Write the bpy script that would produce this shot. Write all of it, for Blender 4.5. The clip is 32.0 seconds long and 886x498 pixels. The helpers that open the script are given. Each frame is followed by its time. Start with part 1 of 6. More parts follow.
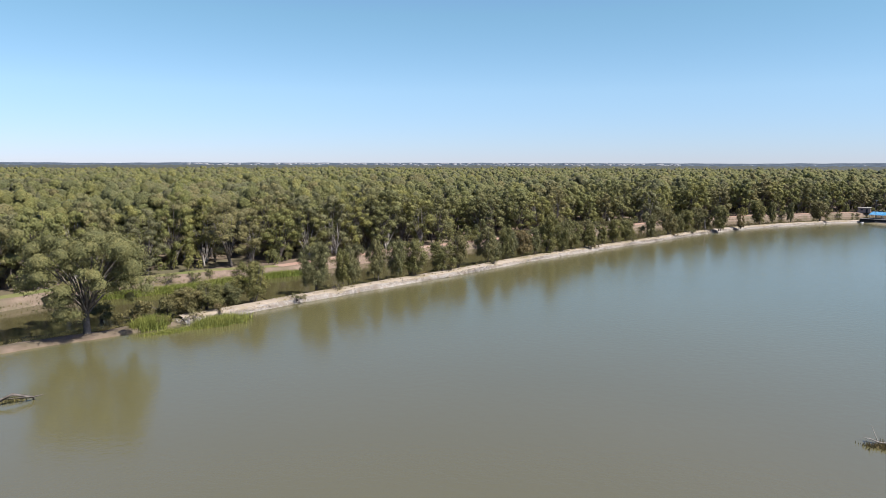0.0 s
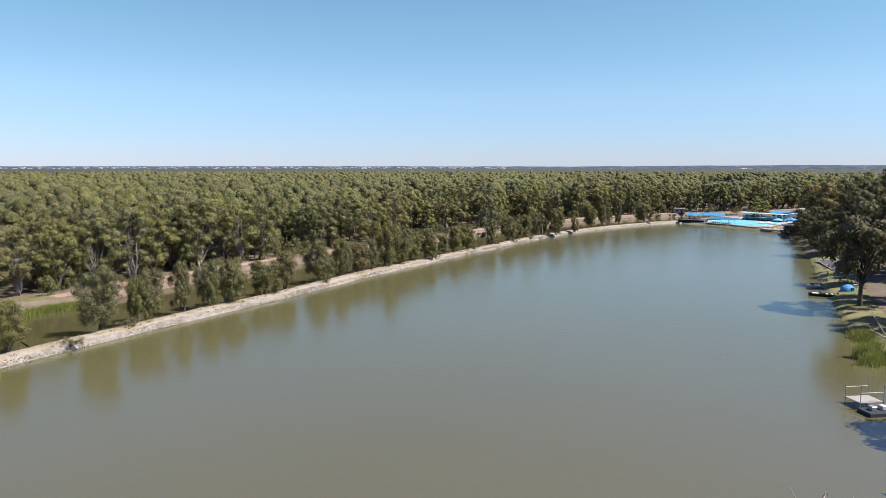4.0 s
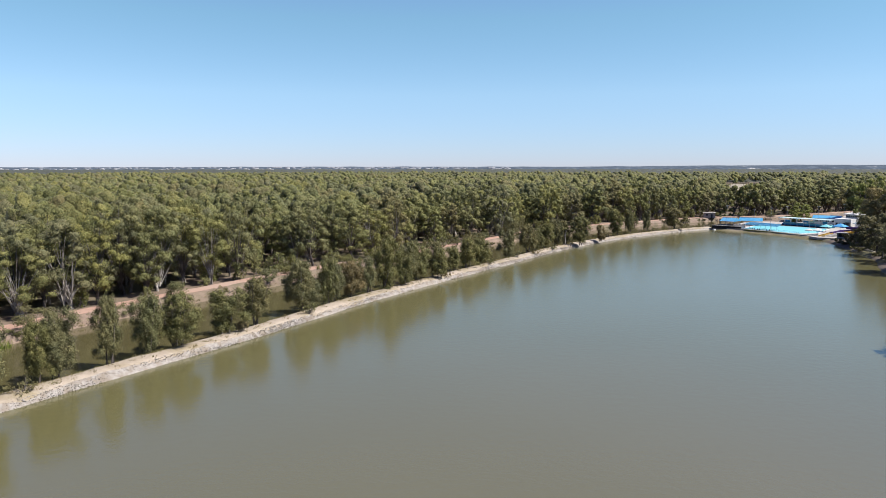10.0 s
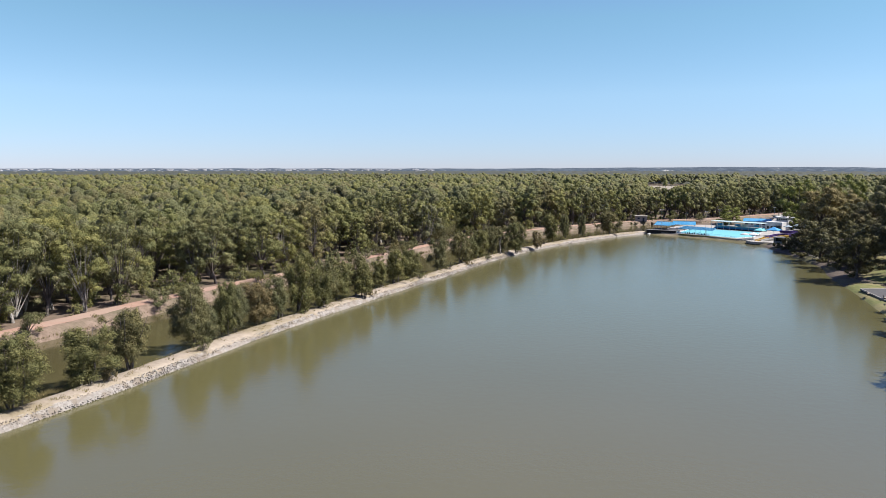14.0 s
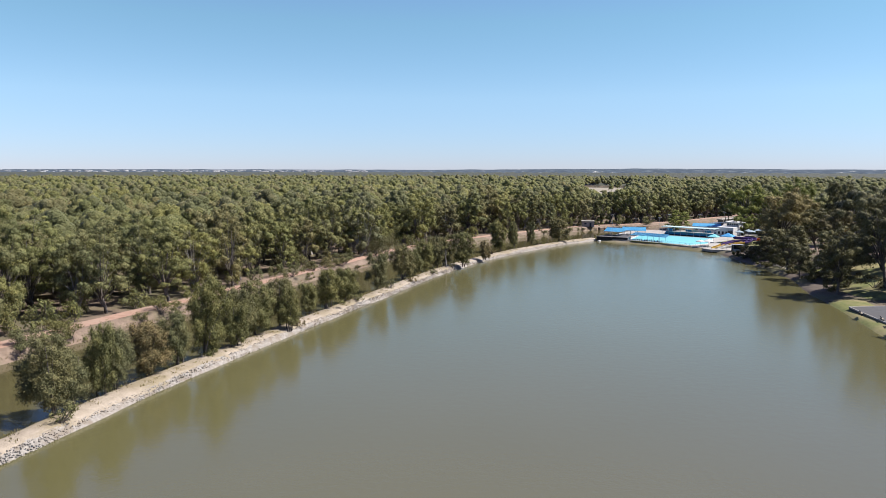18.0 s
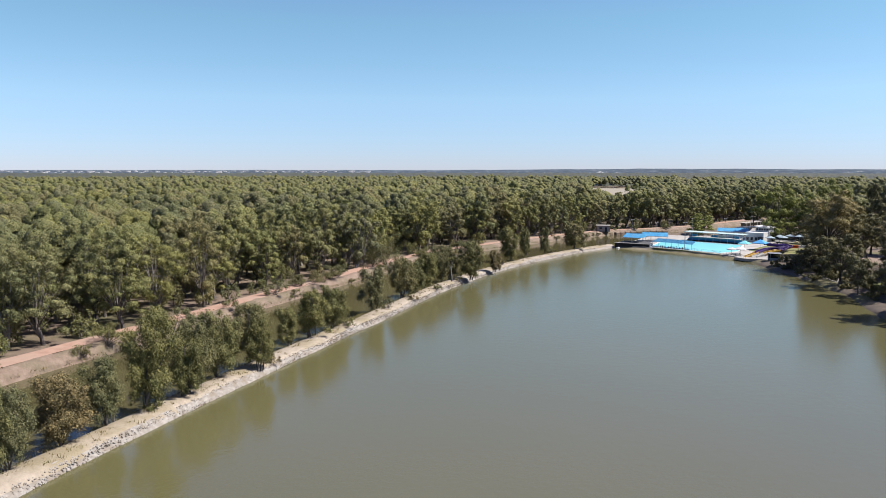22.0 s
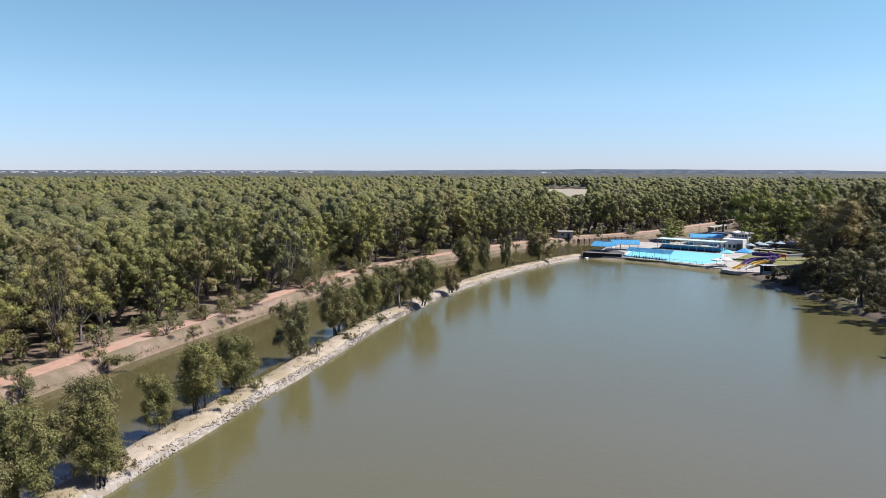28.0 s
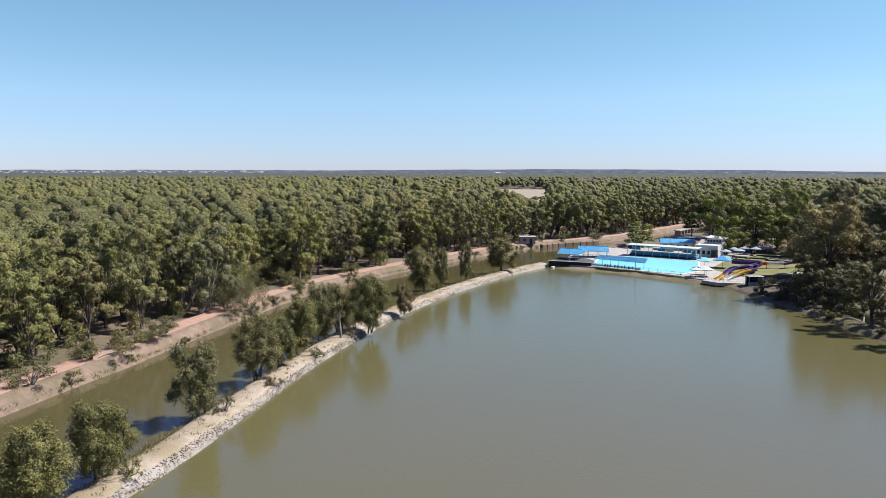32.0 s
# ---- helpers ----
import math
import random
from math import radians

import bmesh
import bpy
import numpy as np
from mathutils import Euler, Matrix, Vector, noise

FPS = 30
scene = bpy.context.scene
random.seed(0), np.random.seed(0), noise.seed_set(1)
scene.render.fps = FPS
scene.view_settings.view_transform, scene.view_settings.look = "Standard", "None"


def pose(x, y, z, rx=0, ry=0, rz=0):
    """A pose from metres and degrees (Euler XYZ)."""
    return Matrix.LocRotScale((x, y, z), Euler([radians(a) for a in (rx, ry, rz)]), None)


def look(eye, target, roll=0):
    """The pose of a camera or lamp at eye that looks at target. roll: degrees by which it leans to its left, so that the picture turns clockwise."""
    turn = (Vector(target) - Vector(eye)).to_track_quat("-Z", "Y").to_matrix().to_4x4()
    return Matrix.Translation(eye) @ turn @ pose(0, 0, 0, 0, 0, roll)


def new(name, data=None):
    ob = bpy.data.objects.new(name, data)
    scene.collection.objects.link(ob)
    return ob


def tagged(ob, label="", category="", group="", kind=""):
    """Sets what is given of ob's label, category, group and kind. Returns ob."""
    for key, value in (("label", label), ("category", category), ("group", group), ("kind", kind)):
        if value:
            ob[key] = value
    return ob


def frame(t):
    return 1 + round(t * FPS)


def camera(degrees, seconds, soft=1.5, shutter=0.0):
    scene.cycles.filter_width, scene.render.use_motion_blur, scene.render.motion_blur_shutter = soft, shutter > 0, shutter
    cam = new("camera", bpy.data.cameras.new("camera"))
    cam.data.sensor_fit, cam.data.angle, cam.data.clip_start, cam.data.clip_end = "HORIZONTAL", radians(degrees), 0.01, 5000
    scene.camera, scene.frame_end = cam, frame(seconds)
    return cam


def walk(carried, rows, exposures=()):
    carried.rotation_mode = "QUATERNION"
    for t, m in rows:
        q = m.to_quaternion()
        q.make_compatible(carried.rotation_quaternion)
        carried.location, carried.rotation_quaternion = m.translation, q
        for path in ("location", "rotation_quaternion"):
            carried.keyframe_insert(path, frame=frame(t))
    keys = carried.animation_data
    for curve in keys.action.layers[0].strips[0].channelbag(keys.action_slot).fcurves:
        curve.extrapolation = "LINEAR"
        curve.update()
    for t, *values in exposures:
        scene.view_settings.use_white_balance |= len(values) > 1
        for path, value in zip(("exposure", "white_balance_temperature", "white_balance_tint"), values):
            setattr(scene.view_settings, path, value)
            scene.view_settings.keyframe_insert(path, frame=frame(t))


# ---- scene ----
# ---------------------------------------------------------------- camera
cam = camera(64.87, 32.0, 0.65)
ROWS = (
    (0, 0.00, 0.00, 28.92, 20.785, -7.004, 0.148), (0.5, -0.65, 2.52, 28.95, 19.765, -6.951, 0.098), (1, -1.32, 5.02, 29.00, 17.976, -6.909, 0.099),
    (1.5, -2.03, 7.50, 29.05, 16.437, -6.859, 0.100), (2, -2.72, 10.05, 29.11, 15.016, -6.812, 0.048), (2.5, -3.48, 12.60, 29.16, 14.829, -6.802, 0.018),
    (3, -4.19, 15.26, 29.22, 13.282, -6.777, -0.023), (3.5, -4.86, 18.04, 29.29, 8.772, -6.739, 0.051), (4, -5.63, 20.88, 29.34, 7.165, -6.725, 0.048),
    (4.5, -6.30, 23.85, 29.38, 7.239, -6.717, -0.067), (6.5, -8.80, 35.47, 29.42, 7.326, -6.694, -0.058), (7, -9.31, 38.39, 29.41, 7.351, -6.703, -0.025),
    (7.5, -9.79, 41.31, 29.42, 7.381, -6.687, -0.070), (8, -10.20, 44.31, 29.43, 7.401, -6.685, -0.107), (8.5, -10.70, 47.16, 29.43, 7.401, -6.692, -0.053),
    (9, -11.14, 50.11, 29.45, 7.428, -6.681, -0.023), (9.5, -11.52, 53.10, 29.49, 7.455, -6.686, -0.024), (10, -11.90, 56.05, 29.50, 7.497, -6.700, -0.041),
    (10.5, -12.23, 58.92, 29.53, 7.543, -6.695, -0.053), (11, -12.45, 61.75, 29.56, 7.593, -6.669, -0.062), (11.5, -12.70, 64.42, 29.60, 7.642, -6.668, -0.065),
    (12, -12.97, 67.08, 29.63, 7.684, -6.652, -0.155), (12.5, -13.27, 69.85, 29.66, 7.738, -6.639, -0.140), (13, -13.63, 72.74, 29.68, 7.757, -6.630, -0.125),
    (13.5, -14.19, 75.65, 29.69, 7.641, -6.609, -0.078), (14, -14.87, 78.56, 29.68, 1.245, -6.555, 0.007), (14.5, -15.45, 81.57, 29.70, -4.155, -6.531, 0.085),
    (16.5, -16.55, 94.42, 30.33, -4.192, -6.479, 0.012), (17, -16.80, 97.60, 30.39, -4.161, -6.479, 0.153), (17.5, -16.91, 100.80, 30.41, -4.206, -6.468, 0.049),
    (18, -16.91, 104.00, 30.42, -4.201, -6.461, 0.103), (18.5, -16.83, 107.18, 30.40, -4.193, -6.439, -0.009), (19, -16.69, 110.34, 30.37, -4.132, -6.450, 0.121),
    (19.5, -16.48, 113.51, 30.38, -4.080, -6.446, 0.107), (20, -16.31, 116.65, 30.43, -4.053, -6.445, 0.077), (20.5, -16.17, 119.71, 30.48, -4.022, -6.436, 0.015),
    (21, -15.95, 122.74, 30.54, -3.974, -6.425, -0.030), (21.5, -15.78, 125.73, 30.58, -3.942, -6.433, -0.011), (22, -15.57, 128.76, 30.60, -3.917, -6.431, 0.012),
    (22.5, -15.36, 131.84, 30.62, -3.897, -6.442, -0.006), (23, -15.13, 135.00, 30.67, -3.831, -6.453, 0.014), (23.5, -14.92, 138.18, 30.70, -3.798, -6.458, -0.013),
    (24, -14.71, 141.34, 30.72, -3.761, -6.458, -0.025), (24.5, -14.57, 144.48, 30.69, -5.088, -6.433, 0.139), (25, -14.58, 147.54, 30.63, -7.663, -6.445, 0.116),
    (25.5, -14.41, 150.60, 30.60, -8.564, -6.392, 0.155), (27.5, -13.38, 162.41, 30.52, -8.462, -6.404, 0.051), (28, -13.17, 165.27, 30.49, -8.480, -6.399, 0.070),
    (28.5, -12.82, 168.22, 30.50, -8.774, -6.416, 0.077), (29, -12.08, 171.43, 30.53, -10.405, -6.406, 0.086), (29.5, -11.33, 174.69, 30.58, -12.169, -6.419, -0.015),
    (30, -10.73, 177.85, 30.65, -12.381, -6.434, 0.048), (30.5, -10.16, 180.93, 30.71, -12.331, -6.435, 0.033), (31, -9.72, 183.87, 30.73, -12.311, -6.438, 0.052),
    (31.5, -9.20, 186.81, 30.73, -12.287, -6.442, 0.080), (32, -8.68, 189.74, 30.70, -12.254, -6.406, 0.091),
)
walk(cam, [(t, pose(x, y, z, 90 + pitch, 0, yaw) @ pose(0, 0, 0, 0, 0, roll)) for t, x, y, z, yaw, pitch, roll in ROWS],
     [(0.0, 1.13, 6030, 13), (32.0, 1.13, 6030, 13)])

# ---------------------------------------------------------------- light
SUN_EL, SUN_AZ = 54.0, 97.0          # degrees; azimuth clockwise from +y, where the sun stands
world = bpy.data.worlds.new("world")
scene.world = world
world.use_nodes = True
wn = world.node_tree.nodes
sky = wn.new("ShaderNodeTexSky")
sky.sky_type, sky.sun_disc = "NISHITA", False
sky.sun_elevation, sky.sun_rotation = radians(SUN_EL), radians(SUN_AZ)
sky.altitude, sky.air_density, sky.dust_density, sky.ozone_density = 1800, 1.0, 0.0, 4.0
wn["Background"].inputs["Strength"].default_value = 0.0575
# hazy bluish tint low in the sky; unseen upper sky tinted for lake reflections
up = wn.new("ShaderNodeSeparateXYZ")
world.node_tree.links.new(wn.new("ShaderNodeTexCoord").outputs["Generated"], up.inputs[0])
sky_tint = wn.new("ShaderNodeValToRGB")
sky_tint.color_ramp.elements[0].position, sky_tint.color_ramp.elements[0].color = 0.0, (0.69, 0.71, 0.92, 1)
sky_tint.color_ramp.elements[1].position, sky_tint.color_ramp.elements[1].color = 0.42, (1.50, 1.22, 1.46, 1)
mid = sky_tint.color_ramp.elements.new(0.10)
mid.color = (1.17, 1.15, 1.05, 1)
high = sky_tint.color_ramp.elements.new(0.2)
high.color = (1.23, 1.33, 1.07, 1)
world.node_tree.links.new(up.outputs["Z"], sky_tint.inputs[0])
tint = wn.new("ShaderNodeMix")
tint.data_type, tint.blend_type = "RGBA", "MULTIPLY"
tint.inputs[0].default_value = 1.0
world.node_tree.links.new(sky.outputs[0], tint.inputs[6])
world.node_tree.links.new(sky_tint.outputs[0], tint.inputs[7])
world.node_tree.links.new(tint.outputs[2], wn["Background"].inputs["Color"])
sun = new("sun", bpy.data.lights.new("sun", "SUN"))
sun.data.energy, sun.data.angle, sun.data.color = 5.0, radians(0.53), (1.0, 0.92, 0.80)
_e, _a = radians(SUN_EL), radians(SUN_AZ)
sun.matrix_world = look((0, 0, 0), (-math.sin(_a) * math.cos(_e), -math.cos(_a) * math.cos(_e), -math.sin(_e)))

# ---------------------------------------------------------------- materials
def srgb(r, g, b):
    return tuple(((c / 255 + 0.055) / 1.055) ** 2.4 if c > 10 else c / 3295 for c in (r, g, b)) + (1,)


def base_material(name):
    m = bpy.data.materials.new(name)
    m.use_nodes = True
    nt = m.node_tree
    return m, nt, nt.nodes["Principled BSDF"]


def noise_node(nt, scale, detail=4, rough=0.55, vec=None):
    n = nt.nodes.new("ShaderNodeTexNoise")
    n.inputs["Scale"].default_value, n.inputs["Detail"].default_value, n.inputs["Roughness"].default_value = scale, detail, rough
    if vec is None:
        vec = nt.nodes.new("ShaderNodeNewGeometry").outputs["Position"]
    nt.links.new(vec, n.inputs["Vector"])
    return n


def ramp_node(nt, src, stops, mode="LINEAR"):
    r = nt.nodes.new("ShaderNodeValToRGB")
    r.color_ramp.interpolation = mode
    els = r.color_ramp.elements
    while len(els) < len(stops):
        els.new(0.5)
    for e, (p, c) in zip(els, stops):
        e.position, e.color = p, c if len(c) == 4 else (*c, 1)
    nt.links.new(src, r.inputs[0])
    return r


def mix_node(nt, fac, a, b, blend="MIX"):
    m = nt.nodes.new("ShaderNodeMix")
    m.data_type, m.blend_type = "RGBA", blend
    for sock, val in ((m.inputs[0], fac), (m.inputs[6], a), (m.inputs[7], b)):
        if isinstance(val, tuple):
            sock.default_value = val if len(val) == 4 else (*val, 1)
        elif isinstance(val, (int, float)):
            sock.default_value = val
        else:
            nt.links.new(val, sock)
    return m.outputs[2]


ALBEDO = 0.6        # scales every painted tone to the light of the place


def dull(c):
    return tuple(ALBEDO * v for v in c[:3])


def surface(name, c1, c2, scale=2.0, c3=None, scale3=0.15, rough=0.85, bump=0.3, bump_scale=None, spec=0.3, metal=0.0, dist=0.1, per_object=0.0):
    """A worn surface: a fine grain between c1 and c2, large patches towards c3, and relief."""
    m, nt, p = base_material(name)
    c1, c2, c3 = dull(c1), dull(c2), c3 and dull(c3)
    fine = noise_node(nt, scale, 6, 0.65)
    col = ramp_node(nt, fine.outputs[0], [(0.33, c1), (0.67, c2)]).outputs[0]
    if c3:
        big = noise_node(nt, scale3, 4, 0.6)
        fac = ramp_node(nt, big.outputs[0], [(0.45, (0, 0, 0)), (0.62, (1, 1, 1))]).outputs[0]
        col = mix_node(nt, fac, col, c3)
    if per_object:
        info = nt.nodes.new("ShaderNodeObjectInfo")
        tone = ramp_node(nt, info.outputs["Random"], [(0, (1 - per_object,) * 3), (1, (1 + per_object,) * 3)]).outputs[0]
        col = mix_node(nt, 1.0, col, tone, "MULTIPLY")
    nt.links.new(col, p.inputs["Base Color"])
    p.inputs["Roughness"].default_value, p.inputs["Metallic"].default_value = rough, metal
    p.inputs["Specular IOR Level"].default_value = spec
    if bump:
        rel = noise_node(nt, bump_scale or scale * 2.5, 5, 0.6)
        b = nt.nodes.new("ShaderNodeBump")
        b.inputs["Strength"].default_value, b.inputs["Distance"].default_value = bump, dist
        nt.links.new(rel.outputs[0], b.inputs["Height"])
        nt.links.new(b.outputs[0], p.inputs["Normal"])
    return m


def leaves(name, tones, cell=0.11, per_object=False, lum=1.0, translucent=0.16, fine=0.0, relief=0.5):
    """Foliage: one tone a tree (by object, or by a patch of ground in joined woods), and each spray a little lighter or darker."""
    m, nt, p = base_material(name)
    if per_object:
        src = nt.nodes.new("ShaderNodeObjectInfo").outputs["Random"]
    else:
        v = nt.nodes.new("ShaderNodeTexVoronoi")
        v.voronoi_dimensions = "2D"
        v.inputs["Scale"].default_value = cell
        nt.links.new(nt.nodes.new("ShaderNodeNewGeometry").outputs["Position"], v.inputs["Vector"])
        sep = nt.nodes.new("ShaderNodeSeparateColor")
        nt.links.new(v.outputs["Color"], sep.inputs[0])
        src = sep.outputs[0]
    stops = [(i / max(1, len(tones) - 1), dull([c * lum for c in t])) for i, t in enumerate(tones)]
    col = ramp_node(nt, src, stops).outputs[0]
    geo = nt.nodes.new("ShaderNodeNewGeometry")
    each = ramp_node(nt, geo.outputs["Random Per Island"], [(0, (0.82, 0.84, 0.82)), (0.6, (1, 1, 1)), (1, (1.12, 1.10, 1.05))]).outputs[0]
    col = mix_node(nt, 1.0, col, each, "MULTIPLY")
    patch = noise_node(nt, 0.5, 3, 0.6)
    tone = ramp_node(nt, patch.outputs[0], [(0.3, (0.8, 0.85, 0.8)), (0.7, (1.2, 1.15, 1.05))]).outputs[0]
    col = mix_node(nt, 1.0, col, tone, "MULTIPLY")
    tuft = noise_node(nt, 1.9, 3, 0.7)
    tone = ramp_node(nt, tuft.outputs[0], [(0.34, (0.68, 0.70, 0.70)), (0.52, (1, 1, 1)), (0.68, (1.22, 1.19, 1.14))]).outputs[0]
    col = mix_node(nt, 1.0, col, tone, "MULTIPLY")
    nt.links.new(col, p.inputs["Base Color"])
    p.inputs["Roughness"].default_value = 0.6
    p.inputs["Specular IOR Level"].default_value = 0.15
    rel = noise_node(nt, 1.6, 3, 0.7)
    b = nt.nodes.new("ShaderNodeBump")
    b.inputs["Strength"].default_value, b.inputs["Distance"].default_value = 0.9, relief
    nt.links.new(rel.outputs[0], b.inputs["Height"])
    nt.links.new(b.outputs[0], p.inputs["Normal"])
    tr = nt.nodes.new("ShaderNodeBsdfTranslucent")
    nt.links.new(col, tr.inputs["Color"])
    mx = nt.nodes.new("ShaderNodeMixShader")
    mx.inputs[0].default_value = translucent
    nt.links.new(p.outputs[0], mx.inputs[1])
    nt.links.new(tr.outputs[0], mx.inputs[2])
    out = mx.outputs[0]
    if fine:
        # the spray is broken up into single leaves with gaps between them
        gap = ramp_node(nt, noise_node(nt, fine, 2, 0.6).outputs[0], [(0.425, (0, 0, 0)), (0.445, (1, 1, 1))]).outputs[0]
        clear, cutout = nt.nodes.new("ShaderNodeBsdfTransparent"), nt.nodes.new("ShaderNodeMixShader")
        nt.links.new(gap, cutout.inputs[0])
        nt.links.new(clear.outputs[0], cutout.inputs[1])
        nt.links.new(out, cutout.inputs[2])
        out = cutout.outputs[0]
    nt.links.new(out, nt.nodes["Material Output"].inputs["Surface"])
    return m


def water_material(name, c1, c2, rough, wave, wave_scale, ior=1.45):
    m, nt, p = base_material(name)
    big = noise_node(nt, 0.012, 3, 0.5)
    col = ramp_node(nt, big.outputs[0], [(0.3, dull(c1)), (0.7, dull(c2))]).outputs[0]
    nt.links.new(col, p.inputs["Base Color"])
    p.inputs["Roughness"].default_value, p.inputs["IOR"].default_value = rough, ior
    n1 = noise_node(nt, wave_scale, 4, 0.6)
    b = nt.nodes.new("ShaderNodeBump")
    b.inputs["Strength"].default_value, b.inputs["Distance"].default_value = wave, 0.05
    nt.links.new(n1.outputs[0], b.inputs["Height"])
    nt.links.new(b.outputs[0], p.inputs["Normal"])
    return m


WATER = water_material("river_water", (0.126, 0.117, 0.046), (0.142, 0.132, 0.060), 0.15, 0.6, 0.9, 1.68)
# darker than the lake: the mirrored woods are put into the base colour
CANAL_WATER = water_material("canal_water", (0.088, 0.078, 0.033), (0.105, 0.092, 0.042), 0.08, 0.3, 1.1)
GROUND = surface("forest_floor", (0.15, 0.11, 0.075), (0.24, 0.178, 0.13), 0.7, (0.13, 0.115, 0.06), 0.05, bump=0.5, dist=0.3)
SOIL = surface("bank_soil", (0.19, 0.135, 0.095), (0.31, 0.23, 0.17), 0.8, (0.17, 0.14, 0.085), 0.12, bump=0.6, dist=0.25)
TRACK = surface("red_dirt", (0.37, 0.225, 0.16), (0.48, 0.31, 0.225), 0.6, (0.42, 0.30, 0.225), 0.1, bump=0.4, dist=0.12)
LEVEE = surface("levee_dirt", (0.345, 0.285, 0.21), (0.46, 0.39, 0.30), 0.9, (0.31, 0.255, 0.16), 0.16, bump=0.6, dist=0.2)
STONE = surface("riprap_stone", (0.31, 0.28, 0.24), (0.53, 0.485, 0.425), 2.0, (0.32, 0.27, 0.21), 0.7, bump=0.5, dist=0.08, per_object=0.25)
LAWN = surface("lawn", (0.12, 0.14, 0.036), (0.21, 0.215, 0.066), 1.3, (0.26, 0.225, 0.10), 0.13, bump=0.5, dist=0.1)
# brown litter tone darkened to carry the shade of the park trees
PARK_SHADED = surface("shaded_park_ground", (0.085, 0.065, 0.048), (0.145, 0.112, 0.085), 0.8, (0.14, 0.13, 0.055), 0.06, bump=0.5, dist=0.2)
BARK = surface("gum_bark", (0.12, 0.10, 0.085), (0.24, 0.21, 0.18), 1.5, (0.07, 0.058, 0.048), 0.5, bump=0.6, dist=0.05)
PALE_BARK = surface("pale_bark", (0.30, 0.275, 0.245), (0.44, 0.41, 0.37), 1.5, (0.2, 0.17, 0.14), 0.6, bump=0.4, dist=0.05)
DEADWOOD = surface("dead_wood", (0.30, 0.27, 0.23), (0.50, 0.46, 0.40), 2.5, bump=0.6, dist=0.05)
OLIVE = [(0.190, 0.191, 0.080), (0.266, 0.268, 0.094), (0.206, 0.212, 0.106), (0.308, 0.294, 0.100), (0.216, 0.212, 0.116), (0.282, 0.248, 0.112)]
LEAF_WOODS = leaves("woods_foliage", OLIVE, 0.10, lum=0.93, fine=2.4, relief=1.0)
LEAF_NEAR = leaves("near_woods_foliage", OLIVE, 0.10, lum=1.0, fine=3.2, relief=0.8, translucent=0.22)
LEAF_MIDDLE = leaves("middle_woods_foliage", OLIVE, 0.10, lum=0.99, fine=2.6, relief=0.8)
LEAF_FAR_WOODS = leaves("far_woods_foliage", OLIVE, 0.06, lum=0.8, relief=1.0)
# the same olive tones darkened, for woods seen against the sun
LEAF_BACKLIT_WOODS = leaves("backlit_woods_foliage", OLIVE, 0.10, lum=0.62, fine=1.5, relief=1.0)
LEAF_EDGE = leaves("gum_foliage", OLIVE, per_object=True, lum=1.13, fine=6.0, translucent=0.24)
LEAF_LEVEE = leaves("levee_foliage", [(0.21, 0.205, 0.085), (0.25, 0.238, 0.09), (0.205, 0.207, 0.103), (0.25, 0.22, 0.098), (0.21, 0.208, 0.107)], per_object=True, fine=9.0, lum=1.03, translucent=0.2)
LEAF_RUST = leaves("rusty_foliage", [(0.25, 0.20, 0.10), (0.27, 0.215, 0.105)], per_object=True, fine=9.0)
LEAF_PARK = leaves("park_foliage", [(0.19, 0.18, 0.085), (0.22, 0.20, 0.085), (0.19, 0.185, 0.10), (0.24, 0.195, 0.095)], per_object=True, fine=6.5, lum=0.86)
LEAF_BRONZE = leaves("bronze_foliage", [(0.33, 0.275, 0.12), (0.36, 0.29, 0.125)], per_object=True, fine=6.5)
LEAF_BRIGHT = leaves("bright_foliage", [(0.25, 0.28, 0.075), (0.32, 0.32, 0.085)], per_object=True, fine=6.5)
REED = leaves("reed_blades", [(0.30, 0.36, 0.08), (0.38, 0.40, 0.11)], per_object=True, translucent=0.3)
DRY = leaves("dry_grass_blades", [(0.42, 0.34, 0.17), (0.36, 0.31, 0.15), (0.32, 0.30, 0.13)], 0.5, translucent=0.45)

# ---------------------------------------------------------------- mesh tools
rng = np.random.default_rng(7)


def quad_mesh(name, V, Q, mat, smooth=False):
    V, Q = np.asarray(V, np.float32), np.asarray(Q, np.int32)
    me = bpy.data.meshes.new(name)
    me.vertices.add(len(V))
    me.vertices.foreach_set("co", V.ravel())
    me.loops.add(Q.size)
    me.loops.foreach_set("vertex_index", Q.ravel())
    me.polygons.add(len(Q))
    me.polygons.foreach_set("loop_start", np.arange(len(Q), dtype=np.int32) * Q.shape[1])
    if smooth:
        me.polygons.foreach_set("use_smooth", np.ones(len(Q), bool))
    me.update(calc_edges=True)
    me.materials.append(mat)
    return me


def child(name, me, parent, label=""):
    ob = new(name, me)
    ob.parent = parent
    return tagged(ob, label) if label else ob


def part(name, bm, material, parent, label=""):
    """Links a bmesh as one mesh object under a thing or under a part."""
    me = bpy.data.meshes.new(name)
    bm.to_mesh(me)
    bm.free()
    me.materials.append(material)
    return child(name, me, parent, label)


def thing(name, m, label, category, group=""):
    ob = new(name)
    ob.empty_display_size = 0.3
    ob.matrix_world = m
    return tagged(ob, label, category, group)


def box(bm, cx, cy, cz, sx, sy, sz, bevel=0.0, turn=None):
    """A box from its centre and sizes, with its edges rounded."""
    made = bmesh.ops.create_cube(bm, size=1.0, matrix=Matrix.Translation((cx, cy, cz)) @ (turn or Matrix()) @ Matrix.Diagonal((sx, sy, sz, 1)))
    if bevel:
        es = list({e for v in made["verts"] for e in v.link_edges})
        bmesh.ops.bevel(bm, geom=es, offset=bevel, segments=1, affect="EDGES")
    return bm


